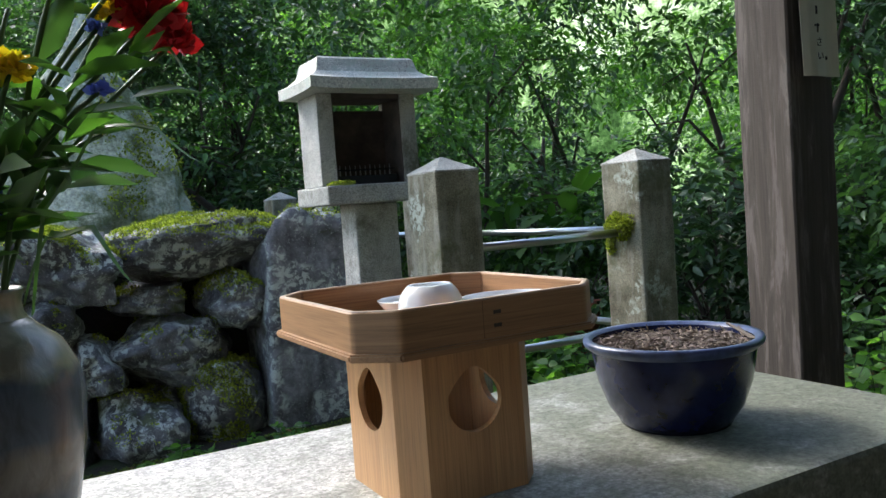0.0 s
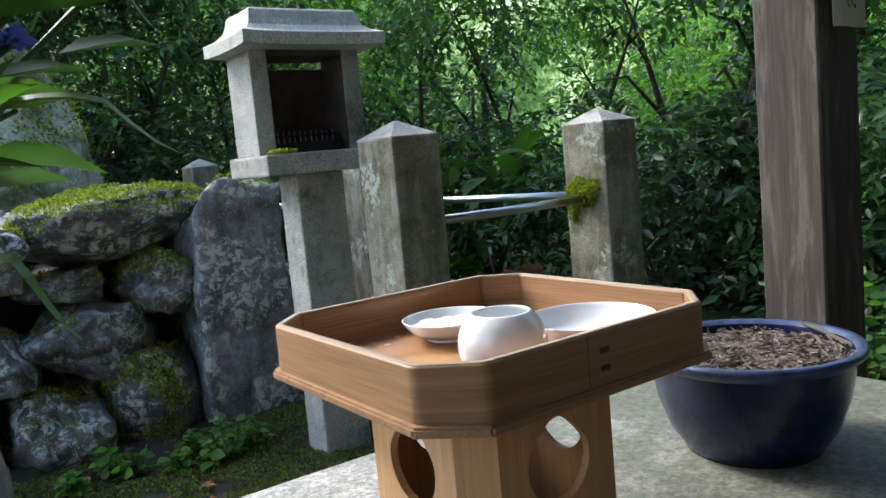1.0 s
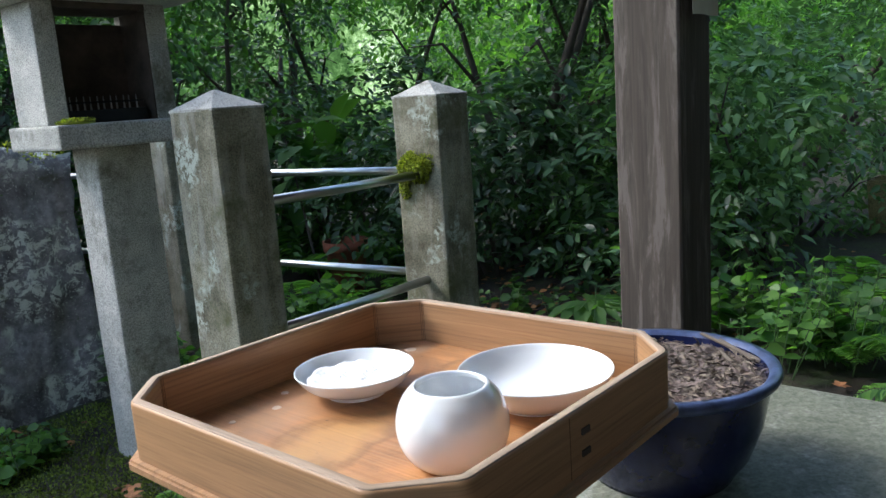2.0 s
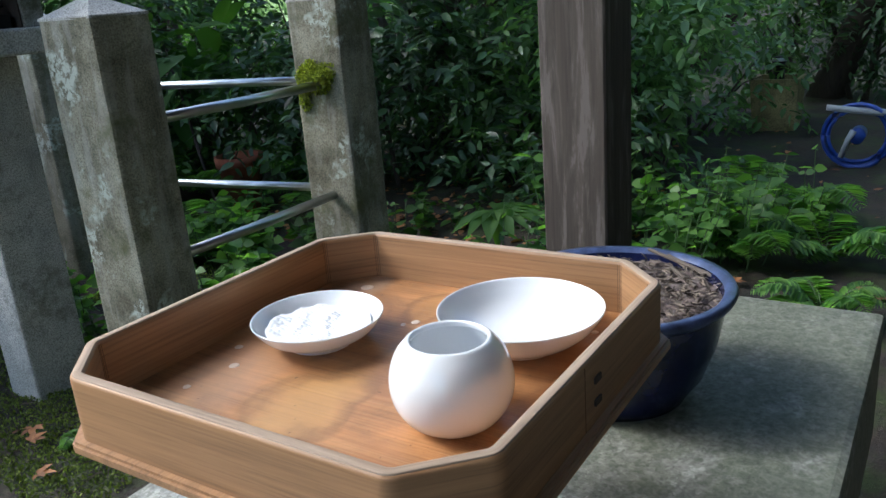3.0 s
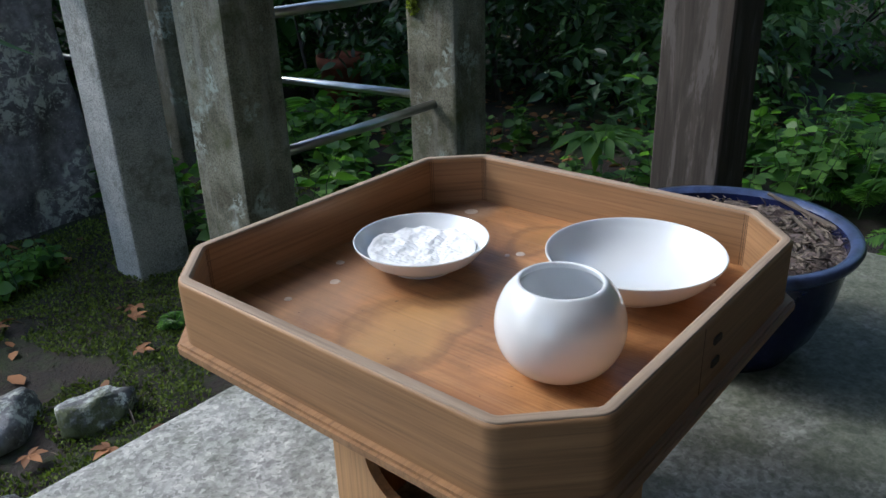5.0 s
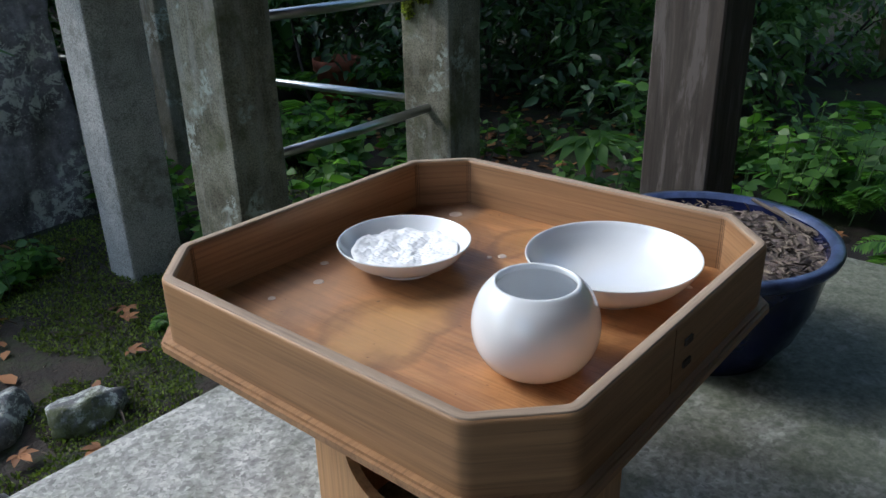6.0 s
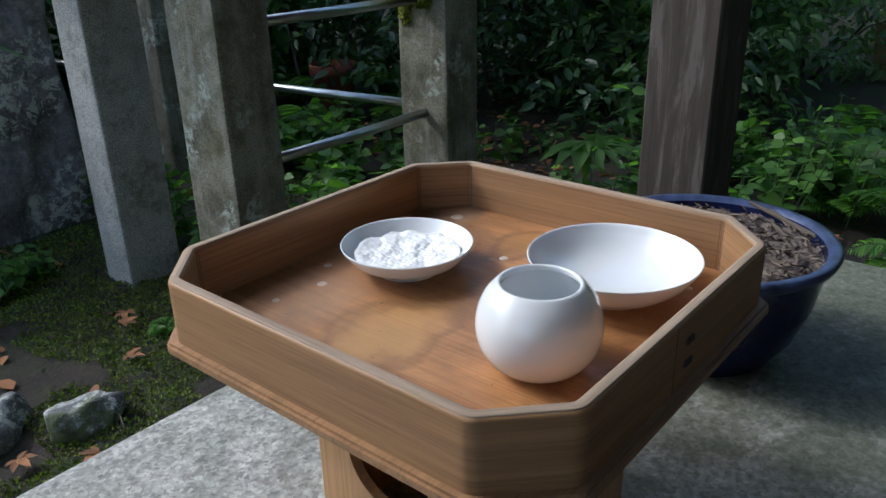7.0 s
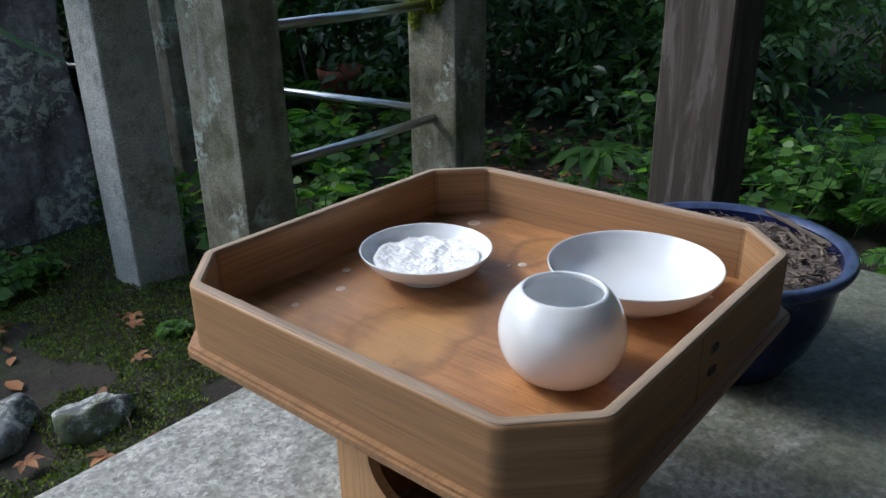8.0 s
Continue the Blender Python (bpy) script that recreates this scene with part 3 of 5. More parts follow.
# ---- stone lantern ----
def build_lantern():
    t = thing("stone_lantern", "pale granite lantern with a square firebox on a column", "lantern", (0.608, 1.505, 0))
    part("column", box(-0.070, 0.067, -0.062, 0.052, -0.12, 0.70, 0.006, 0.0015), M_GRANITE, t)
    part("ledge", box(-0.172, 0.172, -0.128, 0.128, 0.70, 0.753, 0.006, 0.0012), M_GRANITE, t)
    for sx in (-1, 1):
        part("side_wall", box(min(sx * 0.157, sx * 0.108) + 0.006, max(sx * 0.157, sx * 0.108) + 0.006, -0.035, 0.118, 0.753, 1.02, 0.004, 0.001), M_GRANITE, t)
    part("back_wall", box(-0.102, 0.114, 0.085, 0.116, 0.753, 0.984, 0.003), M_SOOT, t, "soot-blackened back wall")
    for sx in (-1, 1):
        part("inner_lining", box(min(sx * 0.1078, sx * 0.1045) + 0.006, max(sx * 0.1078, sx * 0.1045) + 0.006, -0.028, 0.0848, 0.7535, 1.004), M_SOOT, t, "soot-blackened inner face")
    part("ceiling_slab", box(-0.145, 0.145, -0.03, 0.116, 1.005, 1.022, 0.002), M_SOOT, t)
    roof = bmesh.new()
    n, rows = 10, []
    prof = [(0.0, 0.0), (0.0, 0.030), (0.30, 0.040), (0.55, 0.056), (0.62, 0.070), (0.70, 0.094), (0.78, 0.100)]
    for f, z in prof:
        ring = []
        hx, hy = 0.197 * (1 - f) + 0.128 * f, 0.140 * (1 - f) + 0.05 * f
        for e in range(4):
            a, b = (((-1, -1), (1, -1)), ((1, -1), (1, 1)), ((1, 1), (-1, 1)), ((-1, 1), (-1, -1)))[e]
            for k in range(n):
                s = k / n
                px, py = a[0] + (b[0] - a[0]) * s, a[1] + (b[1] - a[1]) * s
                lift = 0.005 * abs(2 * s - 1) ** 3 * (1 - f)
                ring.append(roof.verts.new((px * hx, py * hy + 0.01, 1.018 + z + lift)))
        rows.append(ring)
    for a, b in zip(rows, rows[1:]):
        for i in range(4 * n):
            roof.faces.new((a[i], a[(i + 1) % (4 * n)], b[(i + 1) % (4 * n)], b[i]))
    roof.faces.new(rows[-1])
    roof.faces.new(list(reversed(rows[0])))
    part("roof", roof, M_SKYLIT_ROOF, t, "stone roof with upturned eaves, paled for lichen and sky light")
    tuft = part("moss_patch", rock(-0.125, -0.105, 0.754, 0.040, 0.022, 0.005, 31, 3, 0.1, 0.3), M_MOSS, t, "small moss patch on the ledge", True)
    moss_on(tuft, 700, 0.005, 33, lambda p, nn: nn.z > 0, tuft, M_MOSS, "fine moss leaves")
    rack = thing("candle_rack", "black iron candle rack inside the stone lantern", "candle rack", (0.608, 1.505, 0.753))
    part("tray", box(-0.098, 0.098, -0.015, 0.07, 0.0, 0.03, 0.002), M_IRON, rack)
    for y in (0.0, 0.035):
        part("bar", box(-0.095, 0.095, y - 0.002, y + 0.002, 0.045, 0.049), M_IRON, rack)
        for i in range(6):
            x = -0.08 + 0.032 * i
            part("spike", tube([(x, y, 0.03), (x, y, 0.061)], [0.0024, 0.0008], 6), M_STEEL, rack)


build_lantern()


# ---- dry stone wall ----
WALL_ROCKS = [  # x0, x1, z0, z1, depth, material
    ("standing_stone", 0.42, 0.70, -0.15, 0.675, 1.99, M_STAND, "tall blue-grey standing rock with pale lichen patches"),
    ("wall_rock", -0.10, 0.47, 0.50, 0.705, 2.08, M_ROCK, "long capping rock with thick yellow-green moss"),
    ("wall_rock", -0.06, 0.30, 0.125, 0.37, 2.02, M_ROCK, "rounded wet grey rock in the dry wall"),
    ("wall_rock", 0.21, 0.44, 0.29, 0.50, 2.06, M_ROCK, "dark rock with a moss cushion"),
    ("wall_rock", 0.14, 0.43, -0.20, 0.205, 2.00, M_ROCK, "moss-covered sloping rock at the wall's foot"),
    ("wall_rock", -0.17, 0.13, -0.17, 0.14, 1.98, M_ROCK, "lichen-spotted rock at the wall's foot"),
    ("wall_rock", -0.22, -0.03, 0.13, 0.33, 2.04, M_ROCK, "small pale-spotted rock in the dry wall"),
    ("wall_rock", -0.08, 0.17, 0.37, 0.48, 2.14, M_ROCK, "flat dark rock wedged in a gap"),
    ("wall_rock", -0.36, -0.04, 0.44, 0.68, 2.06, M_ROCK, "grey capping rock with patchy moss"),
    ("wall_rock", -0.44, -0.16, 0.18, 0.46, 2.06, M_ROCK, "grey lichen-flecked rock in the dry wall"),
    ("wall_rock", -0.46, -0.16, -0.16, 0.2, 2.02, M_ROCK, "grey lichen-flecked rock in the dry wall"),
    ("wall_rock", -0.72, -0.34, 0.40, 0.68, 2.08, M_ROCK, "grey capping rock with patchy moss"),
    ("wall_rock", -0.80, -0.42, -0.15, 0.42, 2.06, M_ROCK, "large grey wall rock"),
    ("wall_rock", 0.1, 0.62, 0.45, 0.71, 2.35, M_ROCK, "moss-topped rock behind the wall head"),
    ("wall_rock", -1.20, -0.70, 0.3, 0.68, 2.1, M_ROCK, "large grey wall rock"),
    ("wall_rock", -1.25, -0.78, -0.15, 0.34, 2.06, M_ROCK, "large grey wall rock"),
]
for i, (nm, x0, x1, z0, z1, y, mt, lab) in enumerate(WALL_ROCKS):
    b = rock((x0 + x1) / 2, y + 0.12, (z0 + z1) / 2, (x1 - x0) * (0.61 if i == 0 else 0.565), 0.20, (z1 - z0) * (0.59 if i == 0 else 0.56), 11 + i, 5 if i < 9 else 4, (0.95, 0.8)[i] if i < 2 else 0.6, 0.14 if i == 0 else 0.26, 0.0, 3 if i == 0 else 10)
    tagged(part(nm, b, mt, None, "", True), lab, "rock", "dry stone wall" if nm == "wall_rock" else "")
face = part("bank_face", box(-1.7, 0.60, 2.36, 2.7, -0.2, 0.60, 0.03, 0.03), M_SOIL)
tagged(face, "dark earth packed behind the dry stone wall", "bank", kind="structure")
bank = part("earth_bank", rock(-0.5, 3.6, 0.0, 1.45, 1.45, 0.70, 77, 4, 0.7, 0.05), M_SOIL, None, "", True)
tagged(bank, "dark earth bank held by the dry stone wall", "bank", kind="structure")
stele = part("stone_stele", rock(0.06, 3.25, 1.02, 0.50, 0.24, 0.66, 5, 5, 0.1, 0.20, 0.85), M_STELE, None, "", True)
tagged(stele, "tall rough mossy stone stele standing on the bank", "stele")


# moss on the wall and on the fence
def wall_moss():
    for ob in [o for o in scene.objects if o.name.startswith(("wall_rock", "standing_stone"))]:
        s = sum(ord(c) for c in ob.name)
        top = max(v.co.z for v in ob.data.vertices)
        cap = top > 0.62 and ob.name.startswith("wall")
        moss_on(ob, 9000 if cap else 1500, 0.0085, s, lambda p, nn: nn.z > 0.35 and (p.z > 0.57 and noise.noise(p * 6.0) > -0.2 if cap else noise.noise(p * 9.0) > 0.1), ob, M_MOSS, "yellow-green moss cushion")
    ob = scene.objects["wall_rock.002"]
    moss_on(ob, 2600, 0.008, 5, lambda p, nn: nn.z > 0.2 and p.z > 0.42 and p.x > 0.28, ob, M_MOSS, "bright moss cushion")
    ob = scene.objects["wall_rock.003"]
    moss_on(ob, 12000, 0.008, 6, lambda p, nn: nn.y < 0.3 and nn.x < 0.35 and noise.noise(p * 8) > -0.15, ob, M_MOSS, "thin dark green moss coat")
    moss_on(stele, 5000, 0.016, 7, lambda p, nn: nn.x > 0.0 and noise.noise(p * 7) > 0.05, stele, M_MOSS, "thin moss coat")


wall_moss()


def rail_moss():
    post = [o for o in scene.objects if o.name.startswith("fence_post") and o.type == "EMPTY" and abs(o.location.x - P2[0]) < 0.01][0]
    shaft = [c for c in post.children if c.name.startswith("shaft")][0]
    def near(p, nn):
        return p.x < -0.05 and abs(p.y) < 0.062 and 0.50 < p.z < 0.64
    bm = rock(-0.064, 0.0, 0.575, 0.018, 0.052, 0.035, 9, 3, 0.1, 0.25)
    tuft = part("moss_tuft", bm, M_MOSS, post, "bright green moss tuft round the rail", True)
    moss_on(tuft, 2600, 0.010, 8, lambda p, nn: True, tuft, M_MOSS, "fine moss leaves")
    hang = part("moss_tuft", rock(-0.064, 0.05, 0.535, 0.009, 0.012, 0.038, 12, 3, 0.1, 0.25), M_MOSS, post, "strand of moss hanging below the rail", True)
    moss_on(hang, 700, 0.008, 9, lambda p, nn: True, hang, M_MOSS, "fine moss leaves")


rail_moss()

# ---- offering stand ----
def octagon(h, c):
    return [(-h, h - c), (-h, -h + c), (-h + c, -h), (h - c, -h), (h, -h + c), (h, h - c), (h - c, h), (-h + c, h)]


def oct_prism(h, c, z0, z1, bevel=0.0):
    bm = bmesh.new()
    lo = [bm.verts.new((x, y, z0)) for x, y in octagon(h, c)]
    hi = [bm.verts.new((x, y, z1)) for x, y in octagon(h, c)]
    for i in range(8):
        bm.faces.new((lo[i], lo[(i + 1) % 8], hi[(i + 1) % 8], hi[i]))
    bm.faces.new(hi)
    bm.faces.new(list(reversed(lo)))
    if bevel:
        bmesh.ops.bevel(bm, geom=bm.edges[:], offset=bevel, segments=2, affect="EDGES")
    return bm


def outline(h, c, r, seg=6):
    """The octagon with its corners rounded to r: points, outward normals, and whether a point lies in a bend."""
    o, out = octagon(h, c), []
    for i in range(8):
        a, b, d = Vector(o[i - 1]), Vector(o[i]), Vector(o[(i + 1) % 8])
        u, w = (b - a).normalized(), (d - b).normalized()
        n0, n1 = Vector((-u.y, u.x)), Vector((-w.y, w.x))
        if n0.dot(b) < 0:
            n0, n1 = -n0, -n1
        centre = b - (n0 + n1).normalized() * (r / math.cos(radians(22.5)))
        out.append((centre + n0 * r - u * 0.0004, n0, False))
        for k in range(seg + 1):
            nn = n0.lerp(n1, k / seg).normalized()
            out.append((centre + nn * r, nn, True))
        out.append((centre + n1 * r + w * 0.0004, n1, False))
    return out


def hoop(name, h, c, r, th, z0, z1, material, parent, label="", soft=0.0016):
    """A board bent round all eight corners, with rounded upper edges; its grain runs round it."""
    line = outline(h, c, r)
    prof = [(0, z0), (0, z1 - soft * 1.3), (0, z1 - soft), (-soft * 0.3, z1 - soft * 0.3), (-soft, z1), (-th + soft, z1), (-th + soft * 0.3, z1 - soft * 0.3), (-th, z1 - soft), (-th, z1 - soft * 1.3), (-th, z0)]
    vv = [0.0]
    for a, b in zip(prof, prof[1:]):
        vv.append(vv[-1] + math.hypot(b[0] - a[0], b[1] - a[1]))
    bm = bmesh.new()
    uv = bm.loops.layers.uv.new("grain")
    rings = [[bm.verts.new((p.x + nn.x * d, p.y + nn.y * d, z + 0.00035 * noise.noise(Vector((p.x * 60, p.y * 60, 3))) * (z > z0))) for d, z in prof] for p, nn, _ in line]
    run = 0.0
    for i in range(len(line)):
        j = (i + 1) % len(line)
        step = (line[j][0] - line[i][0]).length
        for k in range(len(prof) - 1):
            f = bm.faces.new((rings[i][k], rings[j][k], rings[j][k + 1], rings[i][k + 1]))
            for lp, (u, w) in zip(f.loops, ((run, vv[k]), (run + step, vv[k]), (run + step, vv[k + 1]), (run, vv[k + 1]))):
                lp[uv].uv = (u, w)
        run += step
    return part(name, bm, material, parent, label, True)


def jewel(k, n, r):
    """Outline of the jewel-shaped piercing: round below, drawn to a point above."""
    a = 2 * math.pi * k / n - math.pi / 2
    x, z = r * math.cos(a), r * math.sin(a)
    if z > 0.35 * r:
        f = (z / r - 0.35) / 0.65
        x, z = x * (1 - 0.16 * f), z + 0.12 * r * f ** 4
    return x, z


def pierced_panel(w, z0, z1, zc, r, th):
    """A board across x, of thickness th in y, with a jewel-shaped hole."""
    bm = bmesh.new()
    n = 48
    rings = []
    for y in (0, th):
        hole, rim = [], []
        for k in range(n):
            x, z = jewel(k, n, r)
            hole.append(bm.verts.new((x, y, zc + z)))
            a = 2 * math.pi * k / n - math.pi / 2
            dx, dz = math.cos(a), math.sin(a)
            s = min((w / 2) / abs(dx) if abs(dx) > 1e-6 else 9, ((z1 - zc) if dz > 0 else (zc - z0)) / abs(dz) if abs(dz) > 1e-6 else 9)
            rim.append(bm.verts.new((dx * s, y, zc + dz * s)))
        rings.append((hole, rim))
    for hole, rim in rings:
        for k in range(n):
            j = (k + 1) % n
            bm.faces.new((hole[k], hole[j], rim[j], rim[k]))
    for q in (0, 1):
        for k in range(n):
            j = (k + 1) % n
            bm.faces.new((rings[0][q][k], rings[0][q][j], rings[1][q][j], rings[1][q][k]))
    return bm


def build_stand():
    t = thing("offering_stand", "light cedar offering stand, an octagonal tray on a pierced pedestal", "offering stand", (0, 0, SLAB))
    h, c = 0.12, 0.029
    tray = part("tray_floor", oct_prism(h - 0.004, c, 0.1495, 0.1515), M_TRAYFLOOR, t, "stained cedar tray floor")
    part("base_board", oct_prism(h + 0.0045, c + 0.002, 0.1435, 0.150, 0.0016), M_TRAY_X, t)
    th = 0.0066
    hoop("tray_wall", h, c, 0.011, th, 0.150, 0.1828, M_HOOP, t)
    hoop("rim_edge", h - 0.0010, c - 0.0004, 0.010, th - 0.0020, 0.1822, 0.1833, M_RIMWOOD, t, "paler worn edge of the tray wall", 0.0006)
    # saw kerfs where the wall is bent round the corners
    bends = [(p, nn) for p, nn, bent in outline(h, c, 0.011, 8) if bent]
    for i in range(8):
        for k in (1, 4, 7):
            p, nn = bends[i * 9 + k]
            kf = part("kerf", box(-th - 0.00016, -0.0009, -0.00016, 0.00016, 0.152, 0.1815), M_KERF, t)
            kf.matrix_basis = pose(p.x, p.y, 0, 0, 0, math.degrees(math.atan2(nn.y, nn.x)))
    part("seam", box(-0.0162, -0.0158, -h - 0.0002, -h + 0.001, 0.1505, 0.1815), M_KERF, t, "fine dark seam in the tray wall")
    # cherry-bark stitches of the tray's seam
    for z in (0.160, 0.171):
        part("stitch", box(-0.006, 0.001, -h - 0.001, -h + 0.001, z - 0.0015, z + 0.0015), M_SOOT, t, "dark bark stitch in the tray wall")
    p, pc = 0.0705, 0.020
    w = 2 * (p - pc)
    for rz, sx in ((0, 0), (90, 1), (180, 2), (270, 3)):
        ob = part("pierced_board", pierced_panel(w, 0.0, 0.1435, 0.087, 0.0275, 0.006), M_TRAY_Z, t)
        ob.matrix_basis = pose(0, 0, 0, 0, 0, rz) @ pose(0, -p, 0)
    o, n = octagon(p, pc), octagon(p - 0.006, pc - 0.0025)
    for i in (1, 3, 5, 7):
        j = (i + 1) % 8
        bm = bmesh.new()
        vs = [bm.verts.new((*v, z)) for z in (0.0, 0.1435) for v in (o[i], o[j], n[j], n[i])]
        for f in ((0, 1, 2, 3), (7, 6, 5, 4), (0, 4, 5, 1), (1, 5, 6, 2), (2, 6, 7, 3), (3, 7, 4, 0)):
            bm.faces.new([vs[k] for k in f])
        part("corner_board", bm, M_TRAY_Z, t)


build_stand()
FLOOR = SLAB + 0.1515


def dish_profile(r, h, foot):
    return [(0, 0.0), (foot, 0.0), (foot + 0.0006, 0.0018), (r * 0.64, 0.0042), (r * 0.82, h * 0.47), (r * 0.94, h * 0.78), (r, h), (r * 0.975, h + 0.0003),
            (r * 0.90, h * 0.79), (r * 0.76, h * 0.50), (r * 0.55, h * 0.31), (foot * 0.6, 0.0046), (0, 0.0042)]


def build_dishes():
    d = thing("salt_dish", "small shallow white porcelain dish heaped with salt", "dish", (0.0105, 0.0545, FLOOR))
    part("dish", lathe(smooth(dish_profile(0.038, 0.0165, 0.018), 5), 96), M_PORCELAIN, d, "", True)
    salt = thing("salt", "coarse white salt grains in the small dish", "salt", (0.0105, 0.0545, FLOOR), kind="stuff")
    rng = random.Random(4)
    bm = bmesh.new()
    def heap(x, y):
        r = math.hypot(x, y)
        return 0.0048 + 0.0088 * (r / 0.036) ** 2 + 0.0055 * max(0.0, 1 - r / 0.031) ** 0.6 + 0.0020 * noise.noise(Vector((x * 120, y * 120, 2)))
    rings = []
    for i in range(64):
        r = 0.0004 + 0.0300 * i / 63
        ring = []
        for k in range(180):
            x, y = r * math.cos(2 * math.pi * k / 180), r * math.sin(2 * math.pi * k / 180)
            lump = max(0.0, 0.75 - noise.voronoi(Vector((x * 340, y * 340, 1.5)))[0][0]) * 0.0012 + max(0.0, 0.7 - noise.voronoi(Vector((x * 800, y * 800, 4.5)))[0][0]) * 0.0003
            ring.append(bm.verts.new((x, y, heap(x, y) + lump - 0.0008)))
        rings.append(ring)
    for q, w in zip(rings, rings[1:]):
        for k in range(180):
            bm.faces.new((q[k], q[(k + 1) % 180], w[(k + 1) % 180], w[k]))
    bm.faces.new(rings[0])
    part("grains", bm, M_SALT, salt, "", True)
    e = thing("rice_dish", "larger shallow white porcelain dish, empty and glossy", "dish", (0.054, -0.0535, FLOOR))
    part("dish", lathe(smooth(dish_profile(0.0457, 0.021, 0.021), 5), 96), M_PORCELAIN, e, "", True)
    p = thing("water_pot", "round white porcelain water pot with an open mouth", "pot", (-0.0335, -0.0635, FLOOR))
    prof = [(0, 0.0), (0.0145, 0.0), (0.0160, 0.0008), (0.0222, 0.0055), (0.0266, 0.0125), (0.0283, 0.0205), (0.0276, 0.0285), (0.0246, 0.0360), (0.0207, 0.0408),
            (0.0192, 0.0422), (0.0182, 0.0426), (0.0172, 0.0420), (0.0174, 0.040), (0.0215, 0.034), (0.0250, 0.026), (0.0250, 0.019), (0.018, 0.008), (0, 0.005)]
    part("body", lathe(smooth(prof[1:10]), 96), M_PORCELAIN, p, "", True)
    part("lip", lathe(smooth(prof[9:13], 3), 96), M_PORCELAIN, p, "", True)
    part("inside", lathe(smooth(prof[12:]), 96), M_PORCELAIN, p, "", True)
    drops = ((-0.063, 0.084, 0.0022), (-0.015, 0.095, 0.0026), (0.049, 0.023, 0.0016), (0.092, 0.083, 0.0045), (-0.034, 0.079, 0.0030), (0.055, 0.018, 0.0028), (0.082, -0.085, 0.002), (0.03, 0.09, 0.0013))
    for x, y, r in drops:
        w = thing("wax_spot", "small dried white wax spot on the tray", "wax spot", (x, y, FLOOR), group="wax spots")
        part("drop", lathe([(0, 0.0), (r, 0.0), (r * 0.8, 0.0005), (0, 0.0007)], 14), M_WAX, w)


build_dishes()


M_RIM = plain_mat("blue_rim_glaze", (0.045, 0.065, 0.14), 0.3, 0, 0.6, 70)
M_CHIP = leaf_mat("burnt_stick", (0.04, 0.03, 0.023), (0.20, 0.165, 0.13), 0.9, 0.0)


def build_bowl():
    t = thing("incense_bowl", "deep blue glazed ceramic bowl filled with grey ash", "bowl", (0.2925, -0.0165, SLAB))
    prof = [(0, 0.004), (0.050, 0.004), (0.052, 0.0), (0.060, 0.0), (0.063, 0.006), (0.074, 0.022), (0.084, 0.050), (0.089, 0.078), (0.0905, 0.085), (0.097, 0.090),
            (0.0985, 0.094), (0.097, 0.0975), (0.091, 0.0975), (0.0875, 0.094), (0.086, 0.084), (0.080, 0.05), (0.06, 0.02), (0, 0.016)]
    part("body", lathe(prof[:9], 96), M_BLUE, t, "", True)
    part("rim", lathe(prof[8:14], 96), M_RIM, t, "brighter blue worn glazed rim", True)
    part("inside", lathe(prof[13:], 96), M_BLUE, t, "", True)
    ash = thing("ash", "lumpy grey-brown incense ash with burnt stick ends", "ash", (0.2925, -0.0165, SLAB), kind="stuff")
    bm = bmesh.new()
    rows = []
    for i in range(26):
        r = 0.0862 * i / 25
        ring = []
        for k in range(72):
            a = 2 * math.pi * k / 72
            x, y = r * math.cos(a), r * math.sin(a)
            z = 0.087 + 0.006 * noise.noise(Vector((x * 45, y * 45, 0))) + 0.004 * noise.noise(Vector((x * 130, y * 130, 5)))
            ring.append(bm.verts.new((x, y, z)))
        rows.append(ring)
    for a, b in zip(rows, rows[1:]):
        for k in range(72):
            bm.faces.new((a[k], a[(k + 1) % 72], b[(k + 1) % 72], b[k]))
    part("surface", bm, M_SAND, ash)
    rng = np.random.default_rng(8)
    n = 1700
    r, a = 0.083 * rng.random(n) ** 0.5, rng.uniform(0, 6.28, n)
    p = np.stack([r * np.cos(a), r * np.sin(a), 0.0885 + 0.004 * rng.random(n)], 1)
    me = leaf_mesh("bark_chips", p, rng.normal(size=(n, 3)) * np.array([1, 1, 0.25]), np.array([0, 0, 1]) + rng.normal(scale=0.5, size=(n, 3)), 0.0075 * rng.uniform(0.3, 1.6, n), 0.42)
    me.materials.append(M_CHIP)
    ob = new("bark_chips", me)
    ob.parent = ash
    for x0, y0, x1, y1, z in ((0.055, -0.075, 0.090, 0.0, 0.094), (0.06, -0.06, 0.085, -0.02, 0.092), (0.03, -0.06, 0.06, -0.03, 0.09)):
        part("stick", tube([(x0, y0, 0.09), (x1, y1, z + 0.004)], [0.0022, 0.0016], 6), M_CHIP, ash, "dry stick end")


build_bowl()


